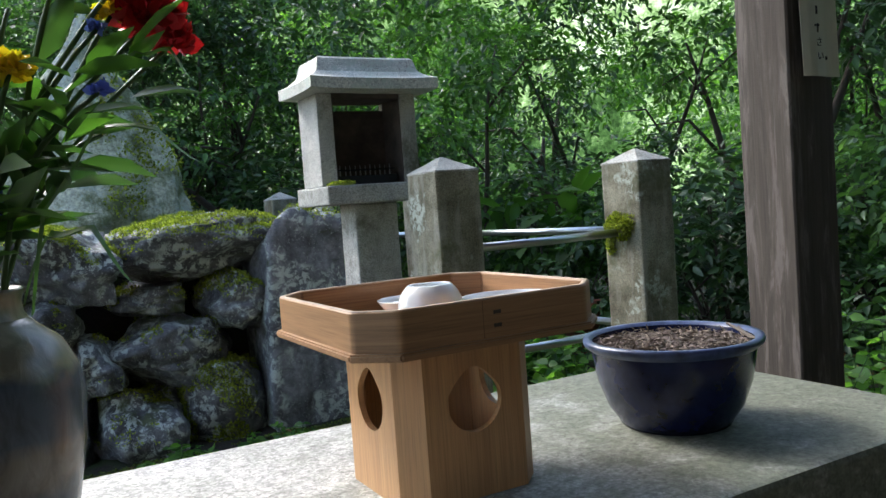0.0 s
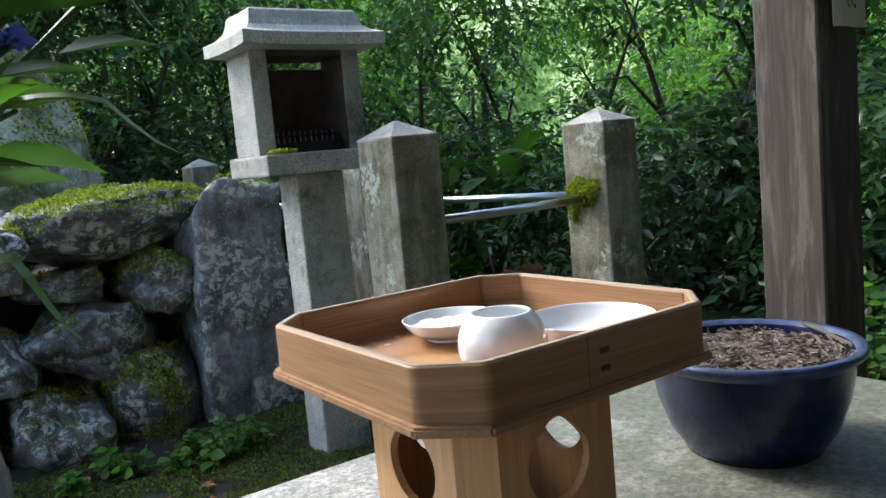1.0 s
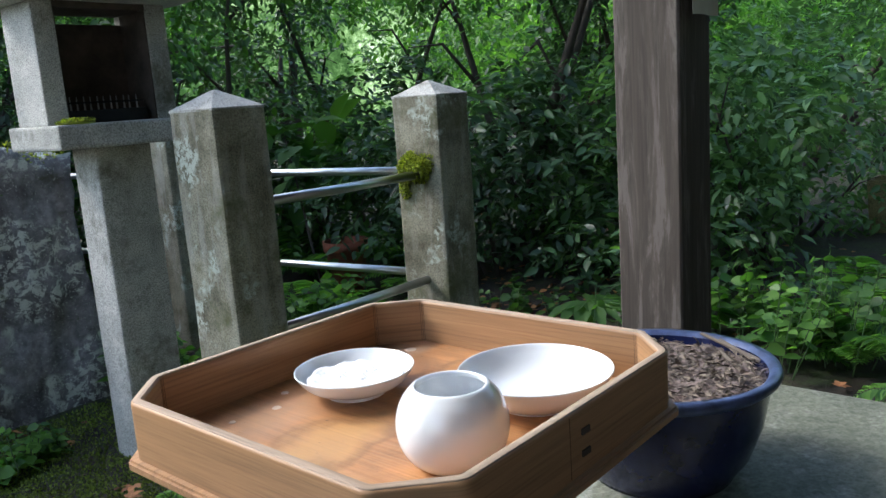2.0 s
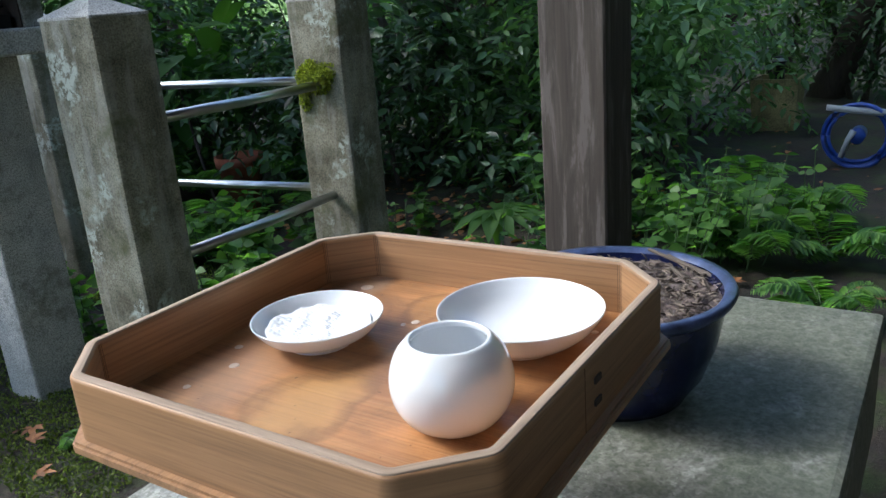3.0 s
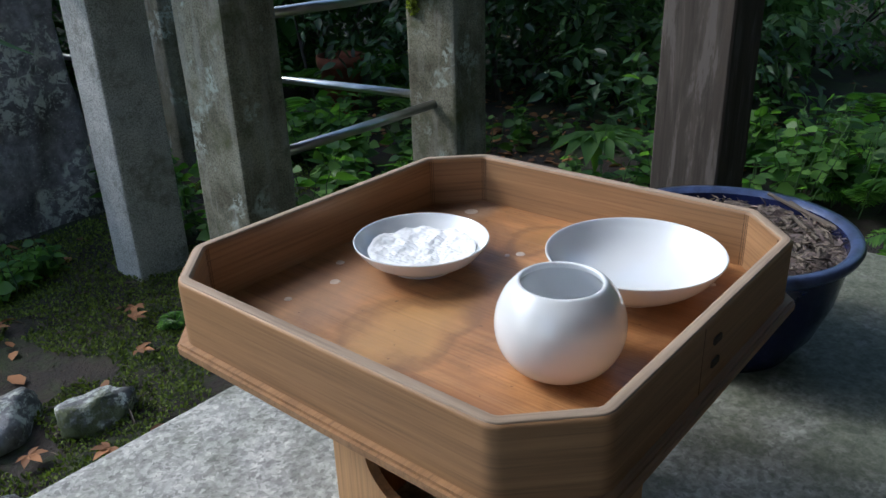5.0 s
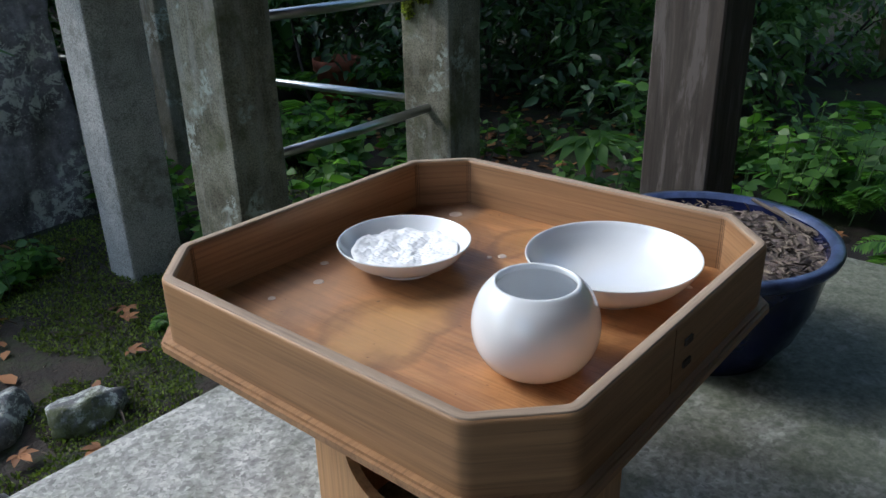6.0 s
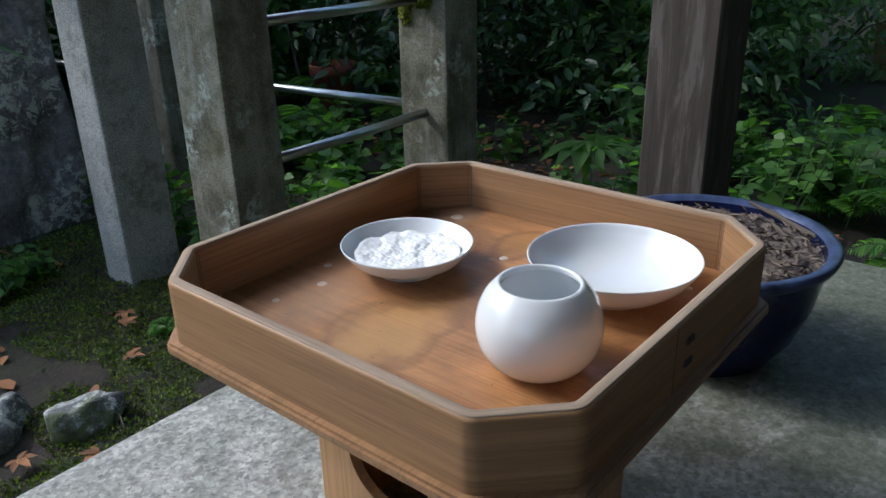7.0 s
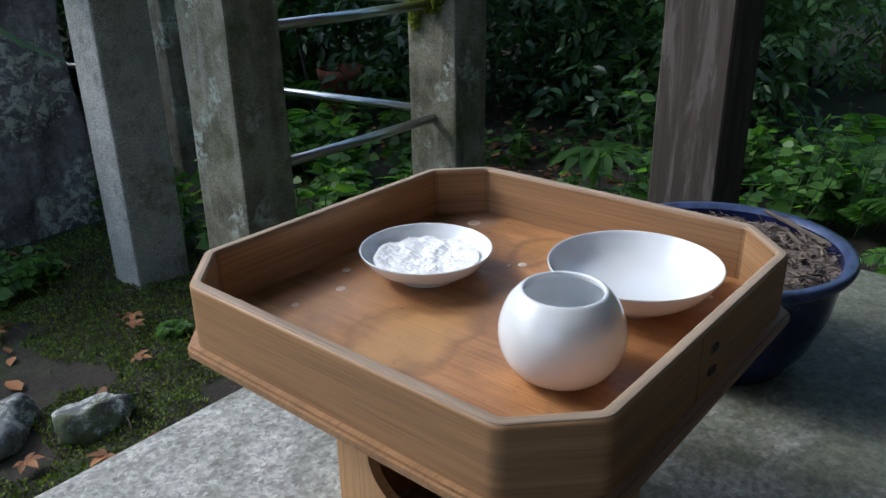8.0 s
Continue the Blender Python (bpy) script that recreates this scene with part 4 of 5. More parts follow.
# ---- flower vase ----
def vase_glaze():
    """Beige stoneware with two broad blue-grey bands and darker dribbles."""
    m = bpy.data.materials.new("banded_stoneware")
    n, l, b = nodes_of(m)
    v = coords(n, l)
    sep = n.new("ShaderNodeSeparateXYZ")
    l.new(v, sep.inputs[0])
    wob = n.new("ShaderNodeMath")
    wob.operation = "MULTIPLY_ADD"
    l.new(noise_tex(n, l, v, 16.0, 4), wob.inputs[0])
    wob.inputs[1].default_value = 0.04
    l.new(sep.outputs[2], wob.inputs[2])
    grey, beige = (0.085, 0.105, 0.13), (0.27, 0.245, 0.18)
    sc = n.new("ShaderNodeMath")
    sc.operation = "MULTIPLY"
    l.new(wob.outputs[0], sc.inputs[0])
    sc.inputs[1].default_value = 4.0
    band = ramp(n, l, sc.outputs[0], [(0.0, grey), (0.34, grey), (0.40, (0.17, 0.15, 0.12)), (0.48, (0.17, 0.15, 0.12)), (0.53, grey), (0.70, grey), (0.74, beige), (1.0, beige)])
    drib = noise_tex(n, l, coords(n, l, (1, 1, 0.35)), 60.0, 5, 0.6, 0.8)
    l.new(mix(n, l, 0.7, band, ramp(n, l, drib, [(0.35, (0.55, 0.52, 0.48)), (0.6, (1.1, 1.1, 1.1))]), "MULTIPLY"), b.inputs["Base Color"])
    b.inputs["Roughness"].default_value = 0.22
    bump(n, l, b, drib, 0.3, 0.002)
    return m


M_VASE = vase_glaze()
VX, VY = -0.378, 0.03


def build_vase():
    t = thing("flower_vase", "beige and blue-grey banded stoneware vase holding cut flowers", "vase", (VX, VY, SLAB))
    low = [(0, 0), (0.05, 0), (0.054, 0.004), (0.064, 0.05), (0.073, 0.10), (0.0755, 0.135), (0.073, 0.158), (0.062, 0.180), (0.046, 0.193), (0.040, 0.199),
           (0.036, 0.199), (0.05, 0.18), (0.066, 0.12), (0.05, 0.02), (0, 0.01)]
    part("body", lathe(low, 72), M_VASE, t, "", True)
    part("neck", lathe([(0.040, 0.198), (0.037, 0.205), (0.037, 0.213), (0.0395, 0.220), (0.0375, 0.2225), (0.034, 0.219), (0.033, 0.205), (0.036, 0.198), (0.040, 0.198)], 72), M_VASE, t, "rolled vase lip", True)
    for a in (0.35, 2.2, 4.6):
        lug = bmesh.new()
        pts = [(0.071 * math.cos(a) * k, 0.071 * math.sin(a) * k, z) for k, z in ((1.0, 0.150), (1.07, 0.140), (1.08, 0.125), (1.04, 0.112), (1.01, 0.105))]
        part("lug", tube(pts, [0.004, 0.006, 0.006, 0.005, 0.002], 10, lug), M_VASE, t, "small moulded lug", True)


build_vase()


def build_flower(name, label, tip, bloom, petals, size, flat, seed, leaves=5, leaf=0.055):
    """A cut stem that rises from the vase's mouth and ends in a bloom."""
    rng = np.random.default_rng(seed)
    t = thing(name, label, "flower", (VX, VY, SLAB + 0.15), group="cut flowers")
    a = rng.uniform(0, 6.28)
    top = Vector(tip) - Vector((VX, VY, SLAB + 0.15))
    foot = Vector((0.018 * math.cos(a), 0.018 * math.sin(a), 0.0))
    neck = Vector((0.02 * math.cos(a) + top.x * 0.08, 0.02 * math.sin(a) + top.y * 0.08, 0.075))
    pts = [foot, neck] + [neck.lerp(top, s) + Vector((0, 0, 0.02 * math.sin(s * 3.1))) for s in (0.3, 0.6, 0.85)] + [top]
    part("stalk", tube(pts, [0.0022] * 5 + [0.0016], 7), M_STALK, t, "", True)
    if leaves:
        s = rng.uniform(0.15, 0.9, leaves)
        base = np.array([neck.lerp(top, k) for k in s])
        d = rng.normal(size=(leaves, 3)) * np.array([1, 1, 0.3]) + np.array([0, 0, 0.35])
        me = leaf_mesh("leaf", base, d, np.array([0, 0, 1.0]) + rng.normal(scale=0.5, size=(leaves, 3)), leaf * rng.uniform(0.7, 1.5, leaves), 0.55)
        me.materials.append(M_LEAF_MID if seed % 2 else M_LEAF_DARK)
        ob = new("leaves", me)
        ob.parent = t
    if petals:
        d = rng.normal(size=(petals, 3))
        d[:, 2] = np.abs(d[:, 2]) * (1 - flat) + 0.15
        d /= np.linalg.norm(d, axis=1)[:, None]
        me = leaf_mesh("bloom", np.array(top)[None] + d * size * rng.uniform(0, 0.45, petals)[:, None], d + rng.normal(scale=0.3, size=d.shape), rng.normal(size=d.shape) + np.array([0, 0, 0.8]),
                       size * rng.uniform(0.5, 0.75, petals), 1.9)
        me.materials.append(bloom)
        ob = new("bloom", me)
        ob.parent = t
    return t


build_flower("carnation", "deep red ruffled carnation in the vase", (-0.225, 0.035, 0.850), M_RED, 130, 0.034, 0.1, 1, 4)
build_flower("carnation", "deep red ruffled carnation in the vase", (-0.205, 0.06, 0.838), M_RED, 110, 0.028, 0.1, 2, 3)
build_flower("chrysanthemum", "yellow chrysanthemum in the vase", (-0.256, 0.04, 0.856), M_YELLOW, 70, 0.018, 0.3, 3, 6)
build_flower("chrysanthemum", "yellow chrysanthemum in the vase", (-0.30, 0.02, 0.868), M_YELLOW, 80, 0.02, 0.3, 4, 6)
build_flower("chrysanthemum", "yellow chrysanthemum in the vase", (-0.335, 0.0, 0.800), M_YELLOW, 80, 0.022, 0.3, 5, 6)
build_flower("chrysanthemum", "white chrysanthemum in the vase", (-0.25, 0.03, 0.880), M_WHITEPETAL, 120, 0.028, 0.3, 6, 4)
build_flower("statice", "small blue statice flower in the vase", (-0.27, 0.02, 0.840), M_BLUEPETAL, 40, 0.010, 0.2, 7, 6)
build_flower("statice", "small blue statice flower in the vase", (-0.275, 0.0, 0.787), M_BLUEPETAL, 30, 0.012, 0.2, 8, 8)
build_flower("statice", "small blue statice flower in the vase", (-0.36, 0.02, 0.70), M_BLUEPETAL, 30, 0.02, 0.2, 9, 6)
for i, (x, y, z) in enumerate(((-0.33, 0.05, 0.86), (-0.36, 0.02, 0.88), (-0.29, 0.05, 0.80), (-0.39, 0.05, 0.84), (-0.27, 0.05, 0.76), (-0.34, 0.0, 0.76), (-0.37, -0.01, 0.80))):
    build_flower("foliage_sprig", "dark green leafy sprig in the vase", (x, y, z), None, 0, 0, 0, 20 + i, 10, 0.055)


def build_blade(pts, w, seed):
    """A long arching leaf that hangs out of the vase."""
    t = thing("long_leaf", "long arching green leaf hanging from the vase", "leaf", pts[0], group="cut flowers")
    bm = bmesh.new()
    p = [Vector(q) - Vector(pts[0]) for q in pts]
    n, prev = 12, None
    for i in range(n + 1):
        s = i / n * (len(p) - 1)
        k = min(int(s), len(p) - 2)
        c = p[k].lerp(p[k + 1], s - k) + Vector((0, 0, 0.004 * math.sin(i)))
        hw = w * math.sin(math.pi * min(1, 0.12 + 0.88 * i / n)) ** 0.8 + 0.0005
        row = [bm.verts.new(c + Vector((0.3, 0.95, 0.25)) * -hw), bm.verts.new(c + Vector((0, 0, -hw * 0.3))), bm.verts.new(c + Vector((0.3, 0.95, 0.25)) * hw)]
        if prev:
            bm.faces.new((prev[0], prev[1], row[1], row[0]))
            bm.faces.new((prev[1], prev[2], row[2], row[1]))
        prev = row
    part("blade", bm, M_LEAF_MID, t, "", True)


build_blade([(-0.335, 0.03, 0.62), (-0.32, 0.02, 0.70), (-0.28, 0.01, 0.762), (-0.235, 0.0, 0.757), (-0.20, -0.005, 0.730)], 0.009, 1)
build_blade([(-0.34, 0.02, 0.63), (-0.32, 0.0, 0.685), (-0.29, -0.01, 0.680), (-0.265, -0.015, 0.640)], 0.008, 2)
build_blade([(-0.26, 0.03, 0.80), (-0.24, 0.03, 0.83), (-0.215, 0.025, 0.825), (-0.195, 0.02, 0.80)], 0.011, 3)


# ---- notice on the wooden post ----
def build_notice():
    t = thing("paper_notice", "aged yellowish paper notice with brushed writing on the wooden post", "notice", (0.831, 0.166, 0.843))
    bm = bmesh.new()
    rows = []
    for i in range(9):
        z = 0.33 * i / 8
        rows.append([bm.verts.new((-0.045 - 0.030 * z + 0.092 * k / 6, -0.006 - 0.004 * math.sin(k) * (1 - i / 8), z)) for k in range(7)])
    for a, b in zip(rows, rows[1:]):
        for k in range(6):
            bm.faces.new((a[k], a[k + 1], b[k + 1], b[k]))
    sheet = part("sheet", bm, M_PAPER, t)
    so = sheet.modifiers.new("thickness", "SOLIDIFY")
    so.thickness = 0.0008
    for ch, x, z, s in (("さ", -0.019, 0.048, 0.016), ("い", -0.017, 0.026, 0.016)):
        cu = bpy.data.curves.new("writing", "FONT")
        cu.body, cu.size, cu.extrude = ch, s, 0.0003
        ob = new("writing", cu)
        ob.parent = t
        ob.matrix_basis = pose(x, -0.0115, z, 90, 0, 0)
        cu.materials.append(M_INK)
    for x, z, w, h in ((-0.016, 0.080, 0.011, 0.003), (-0.0145, 0.076, 0.003, 0.014), (-0.016, 0.104, 0.004, 0.013), (-0.018, 0.128, 0.013, 0.010), (-0.02, 0.152, 0.012, 0.012), (0.004, 0.028, 0.004, 0.006)):
        part("writing", box(x - w / 2, x + w / 2, -0.0125, -0.0115, z - h / 2, z + h / 2), M_INK, t)


build_notice()

# ---- plants near the altar ----
def build_fern(x, y, fronds, length, seed, label="green fern with feathered fronds", z=None, material=None):
    rng = np.random.default_rng(seed)
    t = thing("fern", label, "fern", (x, y, ground_z(x, y) if z is None else z), group="ferns")
    for i in range(fronds):
        a = 6.28 * i / fronds + rng.uniform(-0.4, 0.4)
        ln = length * rng.uniform(0.7, 1.15)
        d = np.array([math.cos(a), math.sin(a), 0])
        s = np.linspace(0, 1, 26)
        rise = rng.uniform(0.9, 1.6)
        pts = d[None] * (s * ln * 0.72)[:, None] + np.array([0, 0, 1.0])[None] * (ln * rise * (s - 0.75 * s ** 2))[:, None]
        part("midrib", tube([tuple(p) for p in pts[::5]], [0.0022, 0.002, 0.0016, 0.0012, 0.001, 0.0006][:len(pts[::5])], 5), M_STALK, t)
        tang = np.gradient(pts, axis=0)
        tang /= np.linalg.norm(tang, axis=1)[:, None]
        side = np.array([-math.sin(a), math.cos(a), 0.0])
        base, along, size = [], [], []
        for k in range(3, 26):
            for sg in (1, -1):
                base.append(pts[k])
                along.append(side * sg + tang[k] * 0.35 + np.array([0, 0, -0.12]) + rng.normal(scale=0.06, size=3))
                size.append(ln * 0.30 * math.sin(math.pi * (0.12 + 0.86 * s[k])) ** 0.8 + 0.004)
        nrm = np.cross(side[None], tang)
        up = np.repeat(np.abs(nrm[3:]) * np.array([0.3, 0.3, 1]) + np.array([0, 0, 0.2]), 2, axis=0)
        me = leaf_mesh("frond", base, along, up, size, 0.42)
        me.materials.append(material or M_LEAF_BRIGHT)
        ob = new("frond", me)
        ob.parent = t
    return t


def build_herb(x, y, h, stems, size, seed, material=None, label="leafy green woodland herb", wide=1.5, z=None):
    """A few upright stalks with pairs of broad leaves."""
    rng = np.random.default_rng(seed)
    t = thing("herb", label, "herb", (x, y, ground_z(x, y) if z is None else z), group="woodland herbs")
    base, along, up, sz = [], [], [], []
    for _ in range(stems):
        a = rng.uniform(0, 6.28)
        r = h * 0.5 * rng.random()
        foot = np.array([r * math.cos(a) * 0.6, r * math.sin(a) * 0.6, -0.02])
        top = np.array([r * math.cos(a) * 1.3, r * math.sin(a) * 1.3, h * rng.uniform(0.55, 1.1)])
        part("stalk", tube([tuple(foot), tuple((foot + top) / 2 + rng.normal(scale=0.008, size=3)), tuple(top)], [0.002, 0.0017, 0.001], 5), M_STALK, t)
        b0 = rng.uniform(0, 6.28)
        for k in range(4):
            c = foot + (top - foot) * (0.4 + 0.2 * k)
            for sg in (0, math.pi):
                b = b0 + k * 1.57 + sg
                base.append(c)
                along.append((math.cos(b), math.sin(b), rng.uniform(-0.25, 0.25)))
                up.append((rng.normal() * 0.7, rng.normal() * 0.7, 1))
                sz.append(size * rng.uniform(0.6, 1.2) * (1.15 - 0.15 * k))
    me = leaf_mesh("leaves", base, along, up, sz, wide)
    me.materials.append(material or M_LEAF_BRIGHT)
    ob = new("leaves", me)
    ob.parent = t
    return t


def build_fan_palm(x, y, z):
    t = thing("palm_seedling", "young fan palm with drooping fingered leaves", "palm", (x, y, ground_z(x, y)))
    rng = np.random.default_rng(3)
    hub = np.array([0, 0, z])
    part("stalk", tube([(0, 0, -0.03), (0.01, 0, z * 0.6), tuple(hub)], [0.004, 0.003, 0.002], 6), M_STALK, t, "", True)
    for i in range(11):
        a = radians(-200 + 22 * i)
        d = np.array([math.cos(a), math.sin(a), -0.12])
        me = leaf_mesh("leaf_finger", [hub], [d], [(0, 0, 1)], [0.20 * rng.uniform(0.85, 1.1)], 0.55)
        me.materials.append(M_LEAF_MID)
        ob = new("leaf_finger", me)
        ob.parent = t
    me = leaf_mesh("leaf_finger", [hub + np.array([-0.01, -0.01, 0.005])], [(-0.35, -0.25, -1.0)], [(-1, -1, 0.2)], [0.13], 0.6)
    me.materials.append(M_LEAF_BRIGHT)
    ob = new("leaf_finger", me)
    ob.parent = t


build_fan_palm(1.75, 0.92, 0.16)
rs = np.random.default_rng(5)
for i, (x, y, h, ln) in enumerate(((2.08, 1.92, 9, 0.30), (1.42, 1.95, 8, 0.30), (2.1, 2.6, 9, 0.4), (2.35, 2.25, 8, 0.36), (2.35, 0.16, 9, 0.30), (2.05, 0.02, 8, 0.26), (1.62, -0.03, 7, 0.20), (1.95, 0.22, 8, 0.24), (2.6, 0.35, 8, 0.30), (1.3, 2.5, 8, 0.3))):
    build_fern(x, y, h, ln, 40 + i)
build_fern(0.455, 1.17, 8, 0.055, 71, "tiny bright fern by the lantern's foot")
for i in range(16):
    build_herb(rs.uniform(1.45, 2.35), rs.uniform(0.10, 0.72), rs.uniform(0.14, 0.36), 6, rs.uniform(0.045, 0.075), 80 + i, (M_LEAF_BRIGHT, M_LEAF_MID)[i % 3 == 2])
for i in range(9):
    build_herb(rs.uniform(0.95, 1.75), rs.uniform(1.35, 2.1), rs.uniform(0.08, 0.2), 6, rs.uniform(0.045, 0.07), 120 + i, (M_LEAF_BRIGHT, M_LEAF_MID)[i % 2])
for i, (x, y) in enumerate(((0.30, 1.62), (0.36, 1.66), (0.20, 1.66), (0.42, 1.68), (0.10, 1.72), (0.05, 1.78), (0.27, 1.74), (-0.05, 1.7))):
    build_herb(x, y, rs.uniform(0.06, 0.11), 5, 0.042, 150 + i, M_LEAF_BRIGHT)
for i in range(10):
    build_herb(rs.uniform(1.5, 2.6), rs.uniform(0.8, 1.7), rs.uniform(0.06, 0.16), 5, 0.045, 170 + i, (M_LEAF_MID, M_LEAF_BRIGHT)[i % 4 == 0])
for i in range(14):
    build_herb(rs.uniform(1.0, 1.75), rs.uniform(1.3, 1.95), rs.uniform(0.12, 0.24), 6, rs.uniform(0.05, 0.075), 240 + i, (M_LEAF_BRIGHT, M_LEAF_BRIGHT, M_LEAF_MID)[i % 3])
for i in range(6):
    build_herb(rs.uniform(0.74, 0.92), rs.uniform(1.45, 1.95), rs.uniform(0.12, 0.22), 5, 0.05, 260 + i, (M_LEAF_MID, M_LEAF_BRIGHT)[i % 2])
build_herb(0.05, 2.42, 0.07, 6, 0.05, 190, M_LEAF_BRIGHT, "small bright herb on top of the rock wall", 1.5, 0.60)
build_herb(-0.06, 2.45, 0.08, 6, 0.05, 191, M_LEAF_BRIGHT, "small bright herb on top of the rock wall", 1.5, 0.60)


def build_ground_cover():
    """Moss tufts, fallen leaves, twigs and crumbs on the soil."""
    rng = np.random.default_rng(9)
    pts = []
    while len(pts) < 110000:
        x, y = rng.uniform(-0.6, 1.3), rng.uniform(0.27, 1.9)
        if noise.noise(Vector((x * 3.2, y * 3.2, 1))) + 0.5 * noise.noise(Vector((x * 9, y * 9, 2))) > -0.28:
            pts.append((x, y, ground_z(x, y) + 0.002 + 0.022 * max(0, noise.noise(Vector((x * 12, y * 12, 4))))))
    pts = np.array(pts)
    me = leaf_mesh("ground_moss", pts, np.array([0, 0, 0.7]) + rng.normal(scale=0.7, size=pts.shape), np.array([0, 0, 0.5]) + rng.normal(scale=0.8, size=pts.shape), 0.0066 * rng.uniform(0.5, 1.5, len(pts)), 1.1)
    me.materials.append(M_GROUNDMOSS)
    tagged(new("ground_moss", me), "patchy green moss carpet on the soil", "moss", kind="stuff")
    n = 900
    p = np.array([(x, y, ground_z(x, y) + 0.004) for x, y in zip(rng.uniform(-0.5, 1.3, n), rng.uniform(0.3, 2.0, n))])
    me = leaf_mesh("ground_debris", p, rng.normal(size=p.shape) * np.array([1, 1, 0.2]), np.array([0, 0, 1]) + rng.normal(scale=0.4, size=p.shape), 0.03 * rng.uniform(0.2, 1.4, n), 0.22)
    me.materials.append(M_DEBRIS)
    tagged(new("ground_debris", me), "small dark twigs, needles and bark crumbs on the soil", "debris", kind="stuff")
    n = 450
    xy = np.stack([rng.uniform(-0.6, 4.0, n), rng.uniform(-0.8, 3.6, n)], 1)
    xy = np.concatenate([xy, rng.normal(size=(320, 2)) * np.array([0.35, 0.28]) + np.array([2.0, 1.45])])
    p = np.array([(x, y, ground_z(x, y) + 0.006) for x, y in xy if not (-1.4 < x < 0.6 and y < 0.3)])
    d = rng.normal(size=p.shape) * np.array([1, 1, 0.12])
    me = leaf_mesh("leaf_litter", p, d, np.array([0, 0, 1]) + rng.normal(scale=0.3, size=p.shape), 0.035 * rng.uniform(0.4, 1.5, len(p)), 1.2)
    me.materials.append(M_DEADLEAF)
    tagged(new("leaf_litter", me), "scattered brown and orange fallen leaves", "leaf litter", kind="stuff")


build_ground_cover()
for i, (x, y, sx, sy, sz) in enumerate(((0.05, 1.07, 0.085, 0.07, 0.06), (0.18, 0.97, 0.07, 0.055, 0.05), (-0.06, 0.83, 0.07, 0.06, 0.05), (0.22, 0.72, 0.08, 0.06, 0.05), (-0.02, 1.22, 0.06, 0.04, 0.03), (-0.15, 1.0, 0.08, 0.06, 0.06), (0.33, 0.60, 0.09, 0.07, 0.05))):
    b = rock(x, y, ground_z(x, y) + 0.005, sx, sy, sz, 60 + i, 4, 0.4, 0.2)
    tagged(part("ground_rock", b, M_PALE_ROCK, None, "", True), "pale grey rock half sunk in mossy soil", "rock", "ground rocks")


def build_maple_leaf(x, y, s, seed):
    rng = np.random.default_rng(seed)
    z = ground_z(x, y) + 0.018
    t = thing("fallen_leaf", "orange-brown fallen maple leaf on the moss", "leaf", (x, y, z), group="fallen leaves")
    a0 = rng.uniform(0, 6.28)
    me = leaf_mesh("blade", np.zeros((5, 3)), [(math.cos(a0 + k), math.sin(a0 + k), rng.uniform(0, 0.3)) for k in (-1.6, -0.8, 0, 0.8, 1.6)], [(0, 0, 1)] * 5, [s * f for f in (0.6, 0.9, 1, 0.9, 0.6)], 0.9)
    me.materials.append(M_DEADLEAF)
    ob = new("blade", me)
    ob.parent = t


for i, (x, y) in enumerate(((0.44, 1.30), (0.40, 1.24), (0.02, 1.25), (0.05, 0.95), (0.14, 0.86), (0.20, 1.45), (0.33, 1.1), (1.6, 0.9), (1.75, 0.2))):
    build_maple_leaf(x, y, 0.035, 200 + i)


def build_terracotta():
    t = thing("flower_pot", "old terracotta flower pot among ferns", "flower pot", (1.97, 2.24, ground_z(1.97, 2.24)))
    part("pot", lathe([(0, 0), (0.065, 0), (0.09, 0.19), (0.099, 0.192), (0.101, 0.235), (0.09, 0.235), (0.085, 0.19), (0.055, 0.01), (0, 0.01)], 32), M_TERRA, t, "", True)


build_terracotta()


def build_tap_box():
    z = ground_z(4.1, 0.53)
    t = thing("water_tap_box", "mossy concrete water basin with a metal standpipe", "tap box", (4.1, 0.53, z))
    t.scale = (0.95, 0.95, 0.8)
    bm = bmesh.new()
    rows = []
    for zz, k in ((-0.1, 0.84), (0.1, 0.92), (0.30, 1.0), (0.33, 1.0), (0.33, 0.86), (0.26, 0.84)):
        rows.append([bm.verts.new((sx * 0.12 * k, sy * 0.12 * k, zz)) for sx, sy in ((-1, -1), (1, -1), (1, 1), (-1, 1))])
    for a, b in zip(rows, rows[1:]):
        for i in range(4):
            bm.faces.new((a[i], a[(i + 1) % 4], b[(i + 1) % 4], b[i]))
    bm.faces.new(rows[-1])
    part("basin", bm, M_TAPBOX, t)
    part("standpipe", lathe([(0, 0.26), (0.03, 0.26), (0.03, 0.42), (0.036, 0.42), (0.036, 0.455), (0.02, 0.46), (0, 0.46)], 20), M_IRON, t, "dark standpipe with a steel collar", True)
    part("collar", lathe([(0.038, 0.43), (0.038, 0.452), (0, 0.452)], 20), M_STEEL, t, "", True)


build_tap_box()


